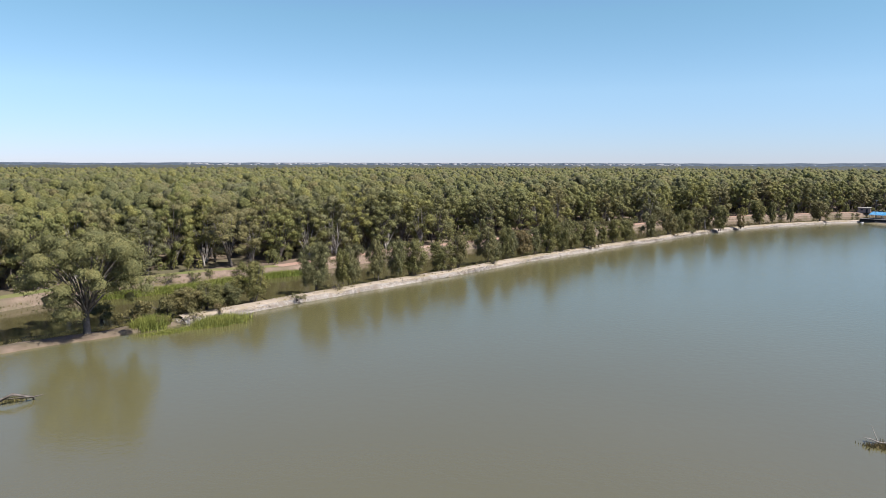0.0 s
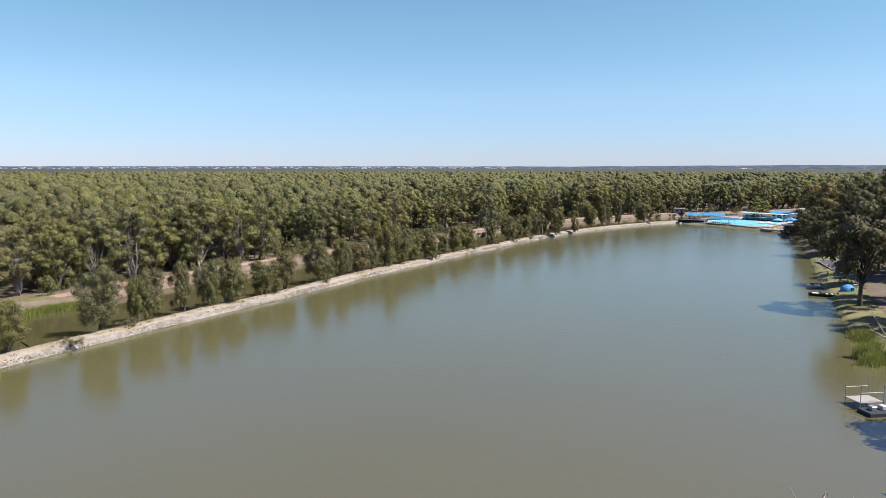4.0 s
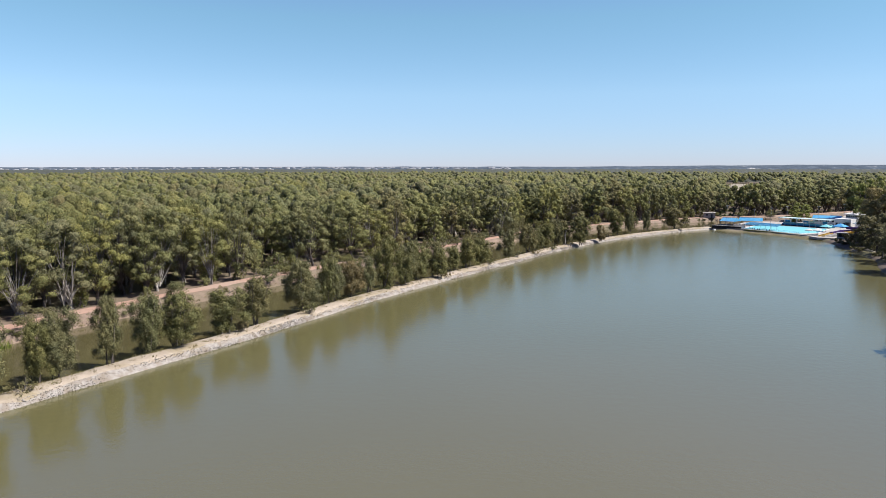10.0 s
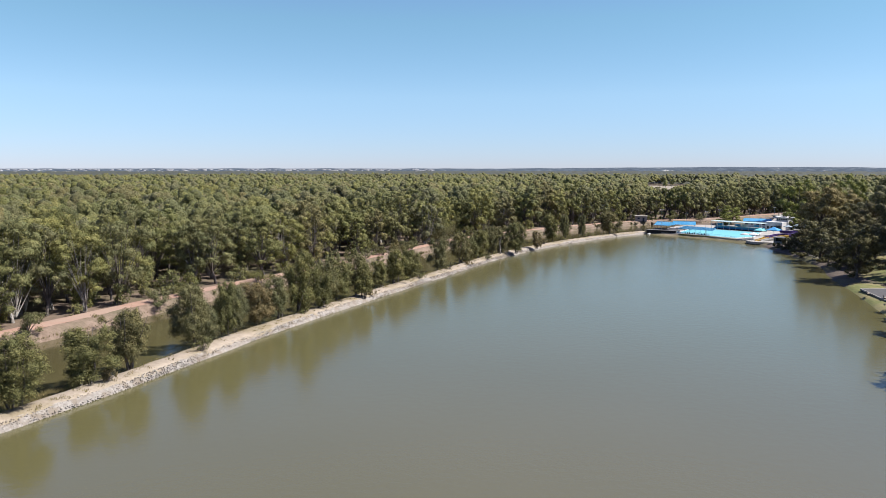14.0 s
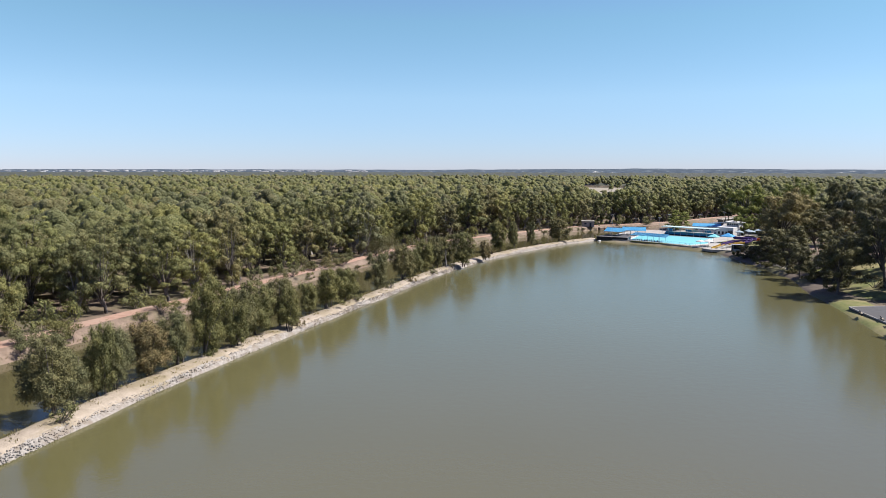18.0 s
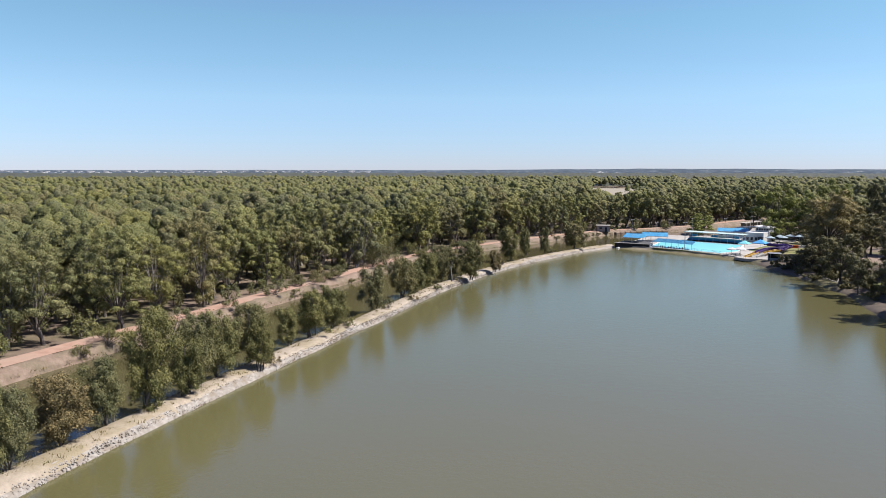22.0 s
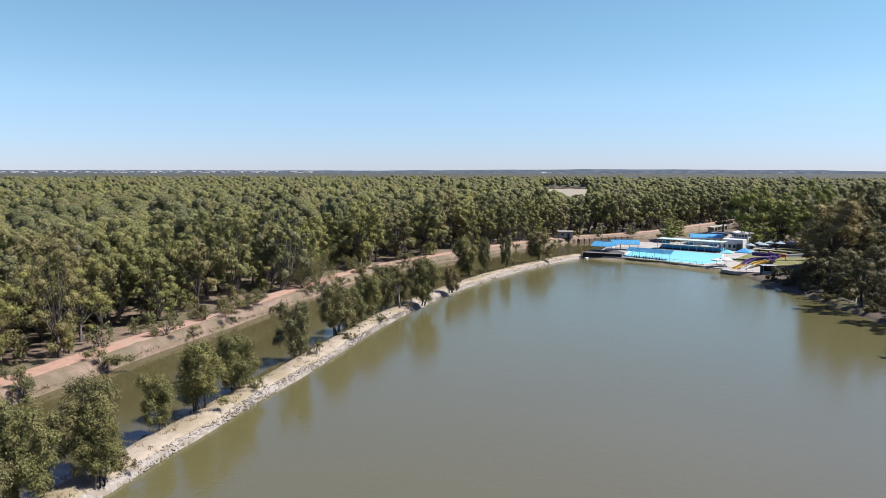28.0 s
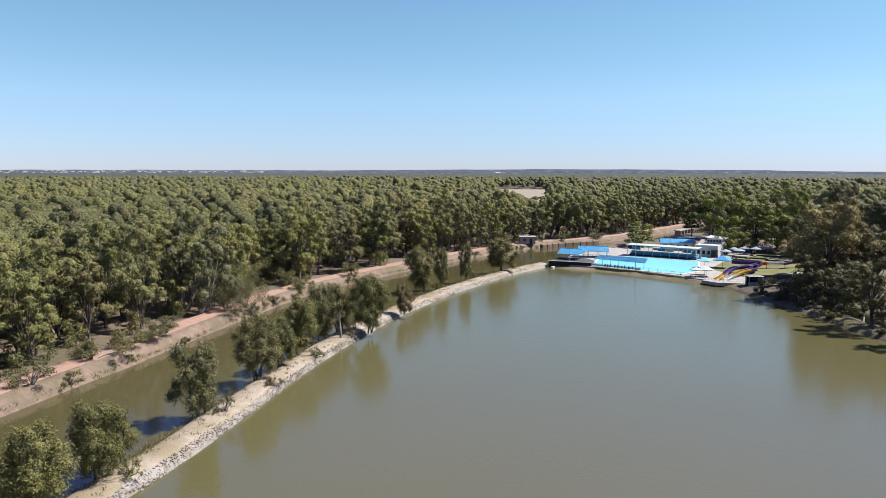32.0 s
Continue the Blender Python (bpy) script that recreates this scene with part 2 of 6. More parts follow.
def rod(bm, a, b, r0, r1=None, sides=8):
    a, b = Vector(a), Vector(b)
    d = b - a
    m = Matrix.Translation((a + b) / 2) @ d.to_track_quat("Z", "Y").to_matrix().to_4x4()
    bmesh.ops.create_cone(bm, cap_ends=True, segments=sides, radius1=r0, radius2=r1 if r1 is not None else r0, depth=d.length, matrix=m)
    return bm


def prism(bm, outline, z0, z1):
    """A slab over an outline in x and y."""
    lo = [bm.verts.new((x, y, z0)) for x, y in outline]
    hi = [bm.verts.new((x, y, z1)) for x, y in outline]
    bm.faces.new(hi)
    bm.faces.new(lo[::-1])
    n = len(outline)
    for i in range(n):
        bm.faces.new((lo[i], lo[(i + 1) % n], hi[(i + 1) % n], hi[i]))
    bmesh.ops.recalc_face_normals(bm, faces=bm.faces)
    return bm


def smooth_line(points, step):
    """A Catmull-Rom line through the points, at even steps."""
    P = np.array(points, float)
    P = np.vstack([2 * P[0] - P[1], P, 2 * P[-1] - P[-2]])
    out = []
    for i in range(1, len(P) - 2):
        n = max(2, int(np.linalg.norm(P[i + 1] - P[i]) / step))
        t = np.linspace(0, 1, n, endpoint=False)[:, None]
        a, b, c, d = P[i - 1], P[i], P[i + 1], P[i + 2]
        out.append(0.5 * (2 * b + (c - a) * t + (2 * a - 5 * b + 4 * c - d) * t**2 + (3 * b - a - 3 * c + d) * t**3))
    return np.vstack(out + [P[-2:-1]])


def left_of(line):
    d = np.gradient(line, axis=0)
    d /= np.linalg.norm(d, axis=1)[:, None]
    return np.stack([-d[:, 1], d[:, 0]], 1)


def distance(P, line):
    """How far each point lies from a line, and on which side: positive to its left."""
    A, B = line[:-1], line[1:]
    D = B - A
    L2 = (D**2).sum(1)
    best, sign = np.full(len(P), 1e9), np.ones(len(P))
    for a, d, l2 in zip(A, D, L2):
        o = P - a
        t = np.clip((o @ d) / l2, 0, 1)
        q = o - t[:, None] * d
        r = (q**2).sum(1)
        s = d[0] * o[:, 1] - d[1] * o[:, 0]
        k = r < best
        best[k], sign[k] = r[k], np.where(s[k] >= 0, 1.0, -1.0)
    return np.sqrt(best) * sign


def wobble(P, scale, seed=0.0):
    return np.array([noise.noise((p[0] * scale + seed, p[1] * scale, seed)) for p in P])


def swept(name, line, section, mat, uneven=0.08, seed=0.0):
    """A strip along a line: section gives offsets to the left and heights."""
    nrm = left_of(line)
    V, k = [], len(section)
    for j, (off, z) in enumerate(section):
        shift = 0.35 * wobble(line, 0.11, seed + 3 * j)[:, None] * nrm
        xy = line + off * nrm + shift
        zz = z + uneven * (wobble(xy, 0.45, seed + j) + 0.7 * wobble(xy, 1.1, seed + 9 + j))
        V.append(np.column_stack([xy, zz]))
    V = np.stack(V, 1).reshape(-1, 3)
    i = np.arange(len(line) - 1)[:, None] * k + np.arange(k - 1)
    Q = np.stack([i, i + k, i + k + 1, i + 1], -1).reshape(-1, 4)[:, ::-1]
    return new(name, quad_mesh(name, V, Q, mat, True))


# ---------------------------------------------------------------- plan
LAKE_EDGE = smooth_line([(-128, -60), (-120, 0), (-112, 40), (-99, 73), (-92, 87), (-88.3, 96), (-84, 106), (-81, 115), (-75.5, 130), (-69, 147), (-61, 166), (-56.3, 179), (-50.5, 196),
                         (-43.2, 214), (-33.2, 237), (-24, 257.5), (-19, 268), (-12, 284), (-3, 304), (12, 331), (32, 359), (57, 387), (72, 400)], 1.5)
CANAL_FAR = smooth_line([(-160, -60), (-142, 40), (-130, 80), (-125, 110), (-114, 138), (-101, 154), (-95, 173), (-86, 195), (-75, 222), (-64, 245), (-54, 264), (-43.5, 286),
                         (-32, 309), (-21, 332), (-3, 366), (21, 394), (51, 424), (71, 441), (90, 455), (112, 463), (140, 478), (172, 503), (240, 560)], 2.0)
SHORE = smooth_line([(46, -60), (34, 20), (30, 70), (35.5, 95), (43, 113), (49, 135), (52, 152), (57, 171), (61, 183), (66, 199), (73, 223), (81, 248), (88, 272), (95, 290), (97, 303),
                     (100, 320), (101, 334), (102, 346), (103, 356), (98, 365), (92, 377), (83, 389), (74, 398)], 1.5)
POOLSIDE = [(72, 400), (83, 389.5), (92, 377.5), (98.5, 366), (103.5, 357), (112, 352), (128, 360), (150, 372), (160, 400), (150, 428), (128, 437), (106, 440), (95, 431), (84, 414)]


def inside(P, poly):
    x, y = P[:, 0], P[:, 1]
    hit = np.zeros(len(P), bool)
    for (x0, y0), (x1, y1) in zip(poly, poly[1:] + poly[:1]):
        hit ^= ((y0 > y) != (y1 > y)) & (x < (x1 - x0) * (y - y0) / (y1 - y0 + 1e-12) + x0)
    return hit


def smoothstep(a, b, x):
    t = np.clip((x - a) / (b - a), 0, 1)
    return t * t * (3 - 2 * t)


def terrain(P):
    """The height of the land at points in x and y."""
    P = np.asarray(P, float)
    far = distance(P, CANAL_FAR)
    bank = distance(P, SHORE)
    left = far > 0
    h_left = -1.6 + 3.0 * smoothstep(0.5, 4.0, far) - 0.2 * smoothstep(12, 20, far)
    low = smoothstep(338, 356, P[:, 1]) + (1 - smoothstep(245, 262, P[:, 1])) * (1 - smoothstep(24, 44, -bank))
    rise = 3.6 * smoothstep(4, 28, -bank) * (1 - np.clip(low, 0, 1))
    h_right = -1.6 + 2.3 * smoothstep(0.4, 3.5, -bank) + rise + 1.2 * smoothstep(30, 120, -bank) + 0.35 * smoothstep(3, 14, -bank)
    pool = inside(P, POOLSIDE)
    h = np.where(left, h_left, np.where(bank < 0, h_right, -1.6))
    canal = (~left) & (P[:, 1] > 375) & ((far > -16) | ((P[:, 0] < 96) & (P[:, 1] > 396)))
    h = np.where(canal, -1.6, h)
    return np.where(pool, 0.7, h)


# ---------------------------------------------------------------- ground and water
def axis(parts):
    return np.unique(np.concatenate([np.arange(a, b, s) for a, b, s in parts]))


gx = axis([(-4900, -900, 250), (-900, -300, 60), (-300, -150, 15), (-150, 140, 2.5), (140, 320, 10), (320, 900, 60), (900, 4901, 250)])
gy = axis([(-4900, -900, 250), (-900, -120, 60), (-120, 60, 6), (60, 480, 2.5), (480, 620, 10), (620, 1000, 60), (1000, 4901, 250)])
GX, GY = np.meshgrid(gx, gy, indexing="ij")
gp = np.column_stack([GX.ravel(), GY.ravel()])
gz = terrain(gp) + 0.12 * wobble(gp, 0.13) * (terrain(gp) > 0.2)
i = (np.arange(len(gx) - 1)[:, None] * len(gy) + np.arange(len(gy) - 1)).ravel()
ground = new("ground", quad_mesh("ground", np.column_stack([gp, gz]), np.stack([i, i + len(gy), i + len(gy) + 1, i + 1], 1), GROUND, True))
tagged(ground, "brown leaf-littered woodland floor with dry grass", "ground", kind="structure")

wx, wy = np.linspace(-190, 260, 46), np.linspace(-140, 600, 75)
WX, WY = np.meshgrid(wx, wy, indexing="ij")
i = (np.arange(45)[:, None] * 75 + np.arange(74)).ravel()
water = new("water", quad_mesh("water", np.column_stack([WX.ravel(), WY.ravel(), 0 * WX.ravel()]), np.stack([i, i + 75, i + 76, i + 1], 1), WATER))
tagged(water, "murky olive-brown lake water with faint ripples", "water", kind="structure")

# the canal's water, reaching under the levee, darkened in colour for reflected woods
reach = np.abs(distance(CANAL_FAR, LAKE_EDGE)) - 2.5
reach = np.where(CANAL_FAR[:, 1] > 428, np.minimum(reach, 24), reach)
cn = left_of(CANAL_FAR)
V = np.stack([np.column_stack([CANAL_FAR + o[:, None] * cn, np.full(len(cn), 0.006)]) for o in (0 * reach + 1.0, -reach / 2, -reach)], 1).reshape(-1, 3)
i = (np.arange(len(cn) - 1)[:, None] * 3 + np.arange(2)).ravel()
tagged(new("canal_water", quad_mesh("canal_water", V, np.stack([i, i + 1, i + 4, i + 3], 1), CANAL_WATER)), "still dark canal water behind the levee, reflected woods in its colour", "water", kind="structure")
tagged(swept("canal_bank", CANAL_FAR, [(-2.5, -1.2), (-0.1, -0.1), (0.3, 0.55), (0.7, 1.15), (1.2, 1.6), (1.9, 1.88), (2.7, 1.93)], SOIL, 0.16, 2.0),
       "pale eroded earth bank above the canal", "bank", kind="structure")
TRACK_SECTION = [(2.6, 1.92), (3.2, 1.98), (3.9, 1.9), (4.7, 2.02), (5.5, 1.9), (6.2, 1.98), (6.9, 1.9), (7.6, 1.5), (8.6, 1.15)]
bend = int(np.argmin(np.abs(CANAL_FAR[:, 1] - 152)))
tagged(swept("bank_path", CANAL_FAR[: bend + 1], TRACK_SECTION, LAWN, 0.04, 5.0), "grassy canal bank behind the reeds", "road", kind="structure")
tagged(swept("dirt_track", CANAL_FAR[bend:], TRACK_SECTION, TRACK, 0.04, 5.0),
       "reddish dirt track with two wheel ruts", "road", kind="structure")
start = int(np.argmin(np.abs(LAKE_EDGE[:, 1] - 99)))
levee = tagged(swept("levee", LAKE_EDGE[start:], [(0.55, 0.3), (0.95, 0.93), (1.5, 1.1), (2.3, 1.18), (3.2, 1.18), (4.0, 1.05), (4.6, 0.8), (5.2, 0.4), (5.8, -0.05), (7.2, -1.2)], LEVEE, 0.09, 8.0),
               "narrow sandy earth levee with dry grass between lake and canal", "levee", kind="structure")
tagged(swept("levee_end", LAKE_EDGE[: start + 1], [(-2.0, -1.3), (-0.3, -0.35), (0.2, 0.15), (0.7, 0.4), (1.6, 0.62), (2.6, 0.6), (3.6, 0.5), (4.6, 0.2), (6.0, -0.5)], GROUND, 0.22, 8.0),
       "low eroded earth bank at the end of the levee", "levee", kind="structure")
tagged(swept("levee_slope", LAKE_EDGE[start:], [(-2.0, -1.3), (-0.3, -0.3), (0.1, 0.1), (0.5, 0.48), (0.9, 0.82), (1.15, 0.97)], STONE, 0.12, 8.4),
       "rubble-covered lake side of the levee", "levee", kind="structure")
BANK_SECTION = [(-7.5, 1.08), (-5.0, 1.02), (-3.2, 0.9), (-1.4, 0.6), (-0.5, 0.32), (0.1, -0.1), (2.0, -1.3)]
cut = int(np.argmin(np.abs(SHORE[:, 1] - 256) + 100 * (SHORE[:, 0] > 95)))
tagged(swept("lake_bank", SHORE[: cut + 1], BANK_SECTION, LAWN, 0.07, 11.0), "grassy lake bank with yellowed turf", "bank", kind="structure")
tagged(swept("earth_bank", SHORE[cut:], [(off, z + 0.05) for off, z in BANK_SECTION], PARK_SHADED, 0.16, 14.0), "bare brown earth bank, roots and leaf litter, tree shade painted in", "bank", kind="structure")

# ---------------------------------------------------------------- trees
def tube(path, radii, sides=6):
    """A bent, tapered limb through the points of a path."""
    path, V = np.array(path, float), []
    d = np.gradient(path, axis=0)
    d /= np.linalg.norm(d, axis=1)[:, None] + 1e-9
    up = np.array([0.31, 0.95, 0.05])
    for p, t, r in zip(path, d, radii):
        a = np.cross(t, up)
        a /= np.linalg.norm(a) + 1e-9
        b = np.cross(t, a)
        ang = np.arange(sides) * 2 * np.pi / sides
        V.append(p + r * (np.cos(ang)[:, None] * a + np.sin(ang)[:, None] * b))
    k = np.arange(sides)
    Q = [np.stack([j * sides + k, j * sides + (k + 1) % sides, (j + 1) * sides + (k + 1) % sides, (j + 1) * sides + k], 1) for j in range(len(path) - 1)]
    return np.vstack(V), np.vstack(Q)


def joined(pieces, sides=7):
    """Limbs joined into one mesh, each one tied to the stem inside the wood."""
    V, Q, n = [], [], 0
    for v, q in pieces:
        if n:
            Q.append(np.array([[sides, sides + 1, n + 1, n]]))
        V.append(v)
        Q.append(q + n)
        n += len(v)
    return np.vstack(V), np.vstack(Q)


def sprays(r, blobs, count, size, droop=0.55, top_only=False, narrow=0.26, fuzz=1.0):
    """Leaf sprays, each a pointed sliver, over the outer part of a set of ellipsoid clumps (x, y, z, radius, height)."""
    B = np.array(blobs, float)
    w = B[:, 3] * (B[:, 3] + B[:, 4])
    pick = r.choice(len(B), count, p=w / w.sum())
    d = r.normal(size=(count, 3))
    if top_only:
        d[:, 2] = np.abs(d[:, 2]) * 0.9 - 0.25
    d /= np.linalg.norm(d, axis=1)[:, None]
    rad = 0.62 - 0.2 * fuzz + (0.46 + 0.26 * fuzz) * r.random(count) ** 0.8
    rad *= 0.86 + 0.28 * np.sin(3.1 * d[:, 0] + 5.3 * d[:, 1] + pick) * np.cos(4.2 * d[:, 2] + pick)
    b = B[pick]
    P = b[:, :3] + d * rad[:, None] * np.stack([b[:, 3], b[:, 3], b[:, 4]], 1)
    face = 1.1 * d + (0.38 + 0.25 * fuzz) * r.normal(size=(count, 3))
    face[:, 2] += 0.3
    t = np.cross(face, r.normal(size=(count, 3)))
    t /= np.linalg.norm(t, axis=1)[:, None]
    t = t * np.where(t[:, 2] > 0, -1, 1)[:, None]
    t[:, 2] -= droop * 0.5
    t /= np.linalg.norm(t, axis=1)[:, None]
    s = np.cross(face, t)
    s /= np.linalg.norm(s, axis=1)[:, None]
    n = np.cross(t, s)
    L = size * (0.55 + 0.9 * r.random(count))[:, None]
    V = np.stack([P - narrow * L * s, P + narrow * L * s, P + L * t], 1).reshape(-1, 3)
    return V, np.arange(3 * count).reshape(-1, 3)


def gum_shape(r, h, w, clumps=14, base=0.3, stems=1, lean=0.1, limb_r=1.0):
    """Trunk, limbs and the clumps of a spreading gum of height h and crown width w."""
    wood, blobs = [], []
    for _ in range(stems):
        foot = r.normal(0, 0.25 * (stems > 1), 2)
        out = r.normal(0, lean, 2) * h + (r.normal(0, 0.12 * w, 2) if stems > 1 else 0)
        fork = np.array([*(foot + out * 0.5), h * (base + 0.08 * r.random())])
        rad = limb_r * 0.022 * h / math.sqrt(stems)
        wood.append(tube([(*foot, -0.4), (*(foot + out * 0.12), fork[2] * 0.35), (*(foot + out * 0.3), fork[2] * 0.7), fork], [rad * 1.35, rad, rad * 0.85, rad * 0.75], 7))
        m = max(3, clumps // stems)
        for k in range(m):
            u = (k + 0.5) / m
            ang = k * 2.4 + r.random() * 0.9
            z = h * (base + 0.12 + (0.80 - base) * u + 0.06 * r.normal())
            prof = math.sqrt(max(0.05, 1 - ((z / h - 0.6) / 0.46) ** 2))
            R = 0.40 * w * prof * math.sqrt(r.random() * 0.85 + 0.15)
            c = np.array([out[0] * z / h + R * math.cos(ang), out[1] * z / h + R * math.sin(ang), z])
            br = w * (0.09 + 0.07 * r.random())
            blobs.append((*c, br, br * (0.6 + 0.25 * r.random())))
            side = c + r.normal(0, 0.085 * w, 3)
            blobs.append((*side, br * 0.7, br * 0.5))
            way = c - fork
            wood.append(tube([fork - (0, 0, 0.1 * h * r.random()), fork + way * 0.45 + (0, 0, 0.03 * h) + r.normal(0, 0.01 * h, 3), c], [rad * 0.42, rad * 0.24, rad * 0.06], 5))
    return wood, blobs


def dome_shape(r, h, w, clumps=11, base=0.42, skirts=4):
    """The clumps of a broad, domed gum crown seen from above."""
    blobs = []
    for k in range(clumps):
        u = math.sqrt((k + 0.5) / clumps)
        ang = k * 2.4 + 0.6 * r.random()
        R = 0.40 * w * u
        z = h * (0.84 - 0.30 * u * u + 0.05 * r.normal())
        br = w * (0.15 + 0.08 * r.random())
        blobs.append((R * math.cos(ang), R * math.sin(ang), z, br, br * (0.75 + 0.25 * r.random())))
    for k in range(skirts):
        ang = k * 1.6 + r.random()
        blobs.append((0.25 * w * math.cos(ang), 0.25 * w * math.sin(ang), h * (base + 0.08 * r.random()), 0.17 * w, 0.14 * w))
    return None, blobs


def column_shape(r, h, w, clumps=34):
    """The upright, low-branched crown of a river tree with foliage almost to the ground."""
    wood, blobs = [], []
    bend = r.normal(0, 0.035 * h, 2)
    rad = 0.013 * h
    for s in range(int(r.integers(2, 5))):
        foot, tip = r.normal(0, 0.045 * w, 2), r.normal(0, 0.13 * w, 2)
        wood.append(tube([(*foot, -0.3), (*(foot + 0.4 * tip), h * 0.3), (*(0.7 * tip + 0.5 * bend), h * 0.6), (*(tip + bend), h * 0.9)], [rad, rad * 0.8, rad * 0.5, rad * 0.15], 6))
    low, waist = r.uniform(0.08, 0.2), r.uniform(0.3, 0.5)
    for k in range(clumps):
        u = (k + 0.5) / clumps
        z = h * (low + (0.95 - low) * u)
        prof = math.sqrt(max(0.03, 1 - ((z / h - waist) / (0.36 if z / h < waist else 0.66)) ** 2))
        ang = k * 2.4 + r.random()
        R = 0.44 * w * prof * math.sqrt(r.random()) * (0.75 + 0.35 * math.sin(ang + 5 * waist))
        br = w * (0.08 + 0.09 * r.random()) * (0.55 + 0.45 * prof)
        blobs.append((bend[0] * u + R * math.cos(ang), bend[1] * u + R * math.sin(ang), z, br, br * (1.0 + 0.6 * r.random())))
    return wood, blobs


_bm = bmesh.new()
bmesh.ops.create_icosphere(_bm, subdivisions=1, radius=1.0)
ICO_V, ICO_F = np.array([v.co[:] for v in _bm.verts]), np.array([[v.index for v in f.verts] for f in _bm.faces])
_bm.free()
ICO_F = ICO_F[ICO_V[ICO_F].mean(1)[:, 2] > -0.45]


def with_cores(r, blobs, spray, shrink):
    """The solid hearts of the leaf clumps, inside their sprays."""
    V, F, n = [], [], 0
    for x, y, z, a, b in blobs:
        V.append(ICO_V * r.uniform(0.8, 1.15, (len(ICO_V), 1)) * shrink * np.array((a, a, b)) + (x, y, z))
        F.append(ICO_F + n)
        n += len(ICO_V)
    return np.vstack(V + [spray[0]]), np.vstack(F + [spray[1] + n]), len(blobs) * len(ICO_F)


def tree_meshes(r, kind, h, w, count, size, leaf, bark=BARK, hearts=0.0, **more):
    wood, blobs = (gum_shape if kind == "gum" else column_shape)(r, h, w, **more)
    trunk = quad_mesh("trunk", *joined(wood), bark, True)
    leafage = sprays(r, blobs, count, size)
    if hearts:
        leafage = with_cores(r, blobs, leafage, hearts)[:2]
    crown = quad_mesh("crown", *leafage, leaf)
    return trunk, crown


def place_tree(name, meshes, x, y, z, turn, size, label, group, flat=1.0):
    ob = thing(name, pose(x, y, z, 0, 0, turn), label, "tree", group)
    ob.scale = (size * flat, size * flat, size)
    child("trunk", meshes[0], ob)
    child("crown", meshes[1], ob)
    return ob


def ground_z(x, y):
    return float(terrain([(x, y)])[0])


# river trees along the levee: x, y, height, crown width
LEVEE_TREES = [(-90.4, 102.6, 4.8, 5.4), (-88.8, 106.4, 5.2, 5.4), (-86.9, 111.7, 4.4, 4.4), (-85.2, 117, 8.3, 6.6), (-79.7, 131.3, 10.8, 6.2), (-77.2, 138.4, 8.6, 3.6), (-76.2, 140.9, 9.3, 5),
               (-73.2, 148.3, 10.2, 3.9), (-70.7, 154.7, 9.2, 4.4), (-68.7, 159.2, 8.6, 6), (-64.9, 168.1, 7.6, 6.6), (-62.2, 175.5, 8.8, 5.2), (-57.8, 188.5, 10.4, 6), (-56.8, 191.7, 7, 4.6),
               (-55.3, 195.6, 9.6, 4), (-54.5, 198.1, 8.5, 4), (-51.8, 204.4, 8.2, 6), (-49.6, 210.4, 8, 4.6), (-46.8, 216.5, 12.6, 6), (-44.1, 223.2, 9.6, 5.4), (-41.5, 228.8, 9.6, 5.8),
               (-38, 236.7, 9, 5.8), (-33.8, 246.7, 6.6, 4), (-30.7, 253.2, 8.6, 5.8), (-27.8, 259.7, 7.8, 4.8), (-26.6, 262.4, 6.2, 3.4), (-19.9, 276.7, 9.2, 5.6), (-13.9, 290.9, 9.6, 6),
               (-11.2, 296.5, 7.6, 4.6), (-8.4, 303.2, 9.2, 6), (-3.6, 312.5, 9.6, 5), (-0.5, 318.2, 9, 5.2), (4.9, 317.2, 10.6, 6.2), (13.6, 331.6, 6.4, 3.6), (22.6, 358.5, 11, 6.8),
               (29, 362.5, 10.4, 3.4), (37.4, 372.5, 9.8, 3.4), (51.4, 387.6, 10.1, 8.6), (-43.2, 219.8, 7.6, 4), (-36.2, 232.4, 8, 4.2)]
river_kinds = [tree_meshes(np.random.default_rng(100 + k), "column", 10.0, 7.2, 18000, 0.22, LEAF_LEVEE, hearts=0.52, clumps=46) for k in range(8)]
rusty = tree_meshes(np.random.default_rng(120), "column", 10.0, 7.2, 18000, 0.22, LEAF_RUST, hearts=0.52, clumps=46)
for n, (x, y, h, w) in enumerate(LEVEE_TREES):
    red = n in (16, 33)
    place_tree("river_tree", rusty if red else river_kinds[(n * 5) % 8], x, y, 0.95, n * 77 % 360, h / 10,
               "upright river tree with rust-brown foliage on the levee" if red else "upright olive-green river tree with drooping foliage on the levee", "trees along the levee", 1.5 * w / 7.2 * 10 / h)
thin_tree = tree_meshes(np.random.default_rng(131), "gum", 8.0, 3.4, 420, 0.45, LEAF_LEVEE, PALE_BARK, clumps=6, base=0.42)
place_tree("sapling", thin_tree, -0.6, 312.5, 1.1, 0, 1.0, "slender pale-barked gum sapling with thin foliage", "")

# the big old gum at the end of the levee
big = tree_meshes(np.random.default_rng(55), "gum", 18.5, 23, 21000, 0.38, LEAF_LEVEE, hearts=0.62, clumps=34, base=0.2, lean=0.03, limb_r=1.2)
place_tree("river_red_gum", big, -95.5, 85, 0.9, 20, 1.0, "broad old river red gum with bare pale limbs at the water", "")

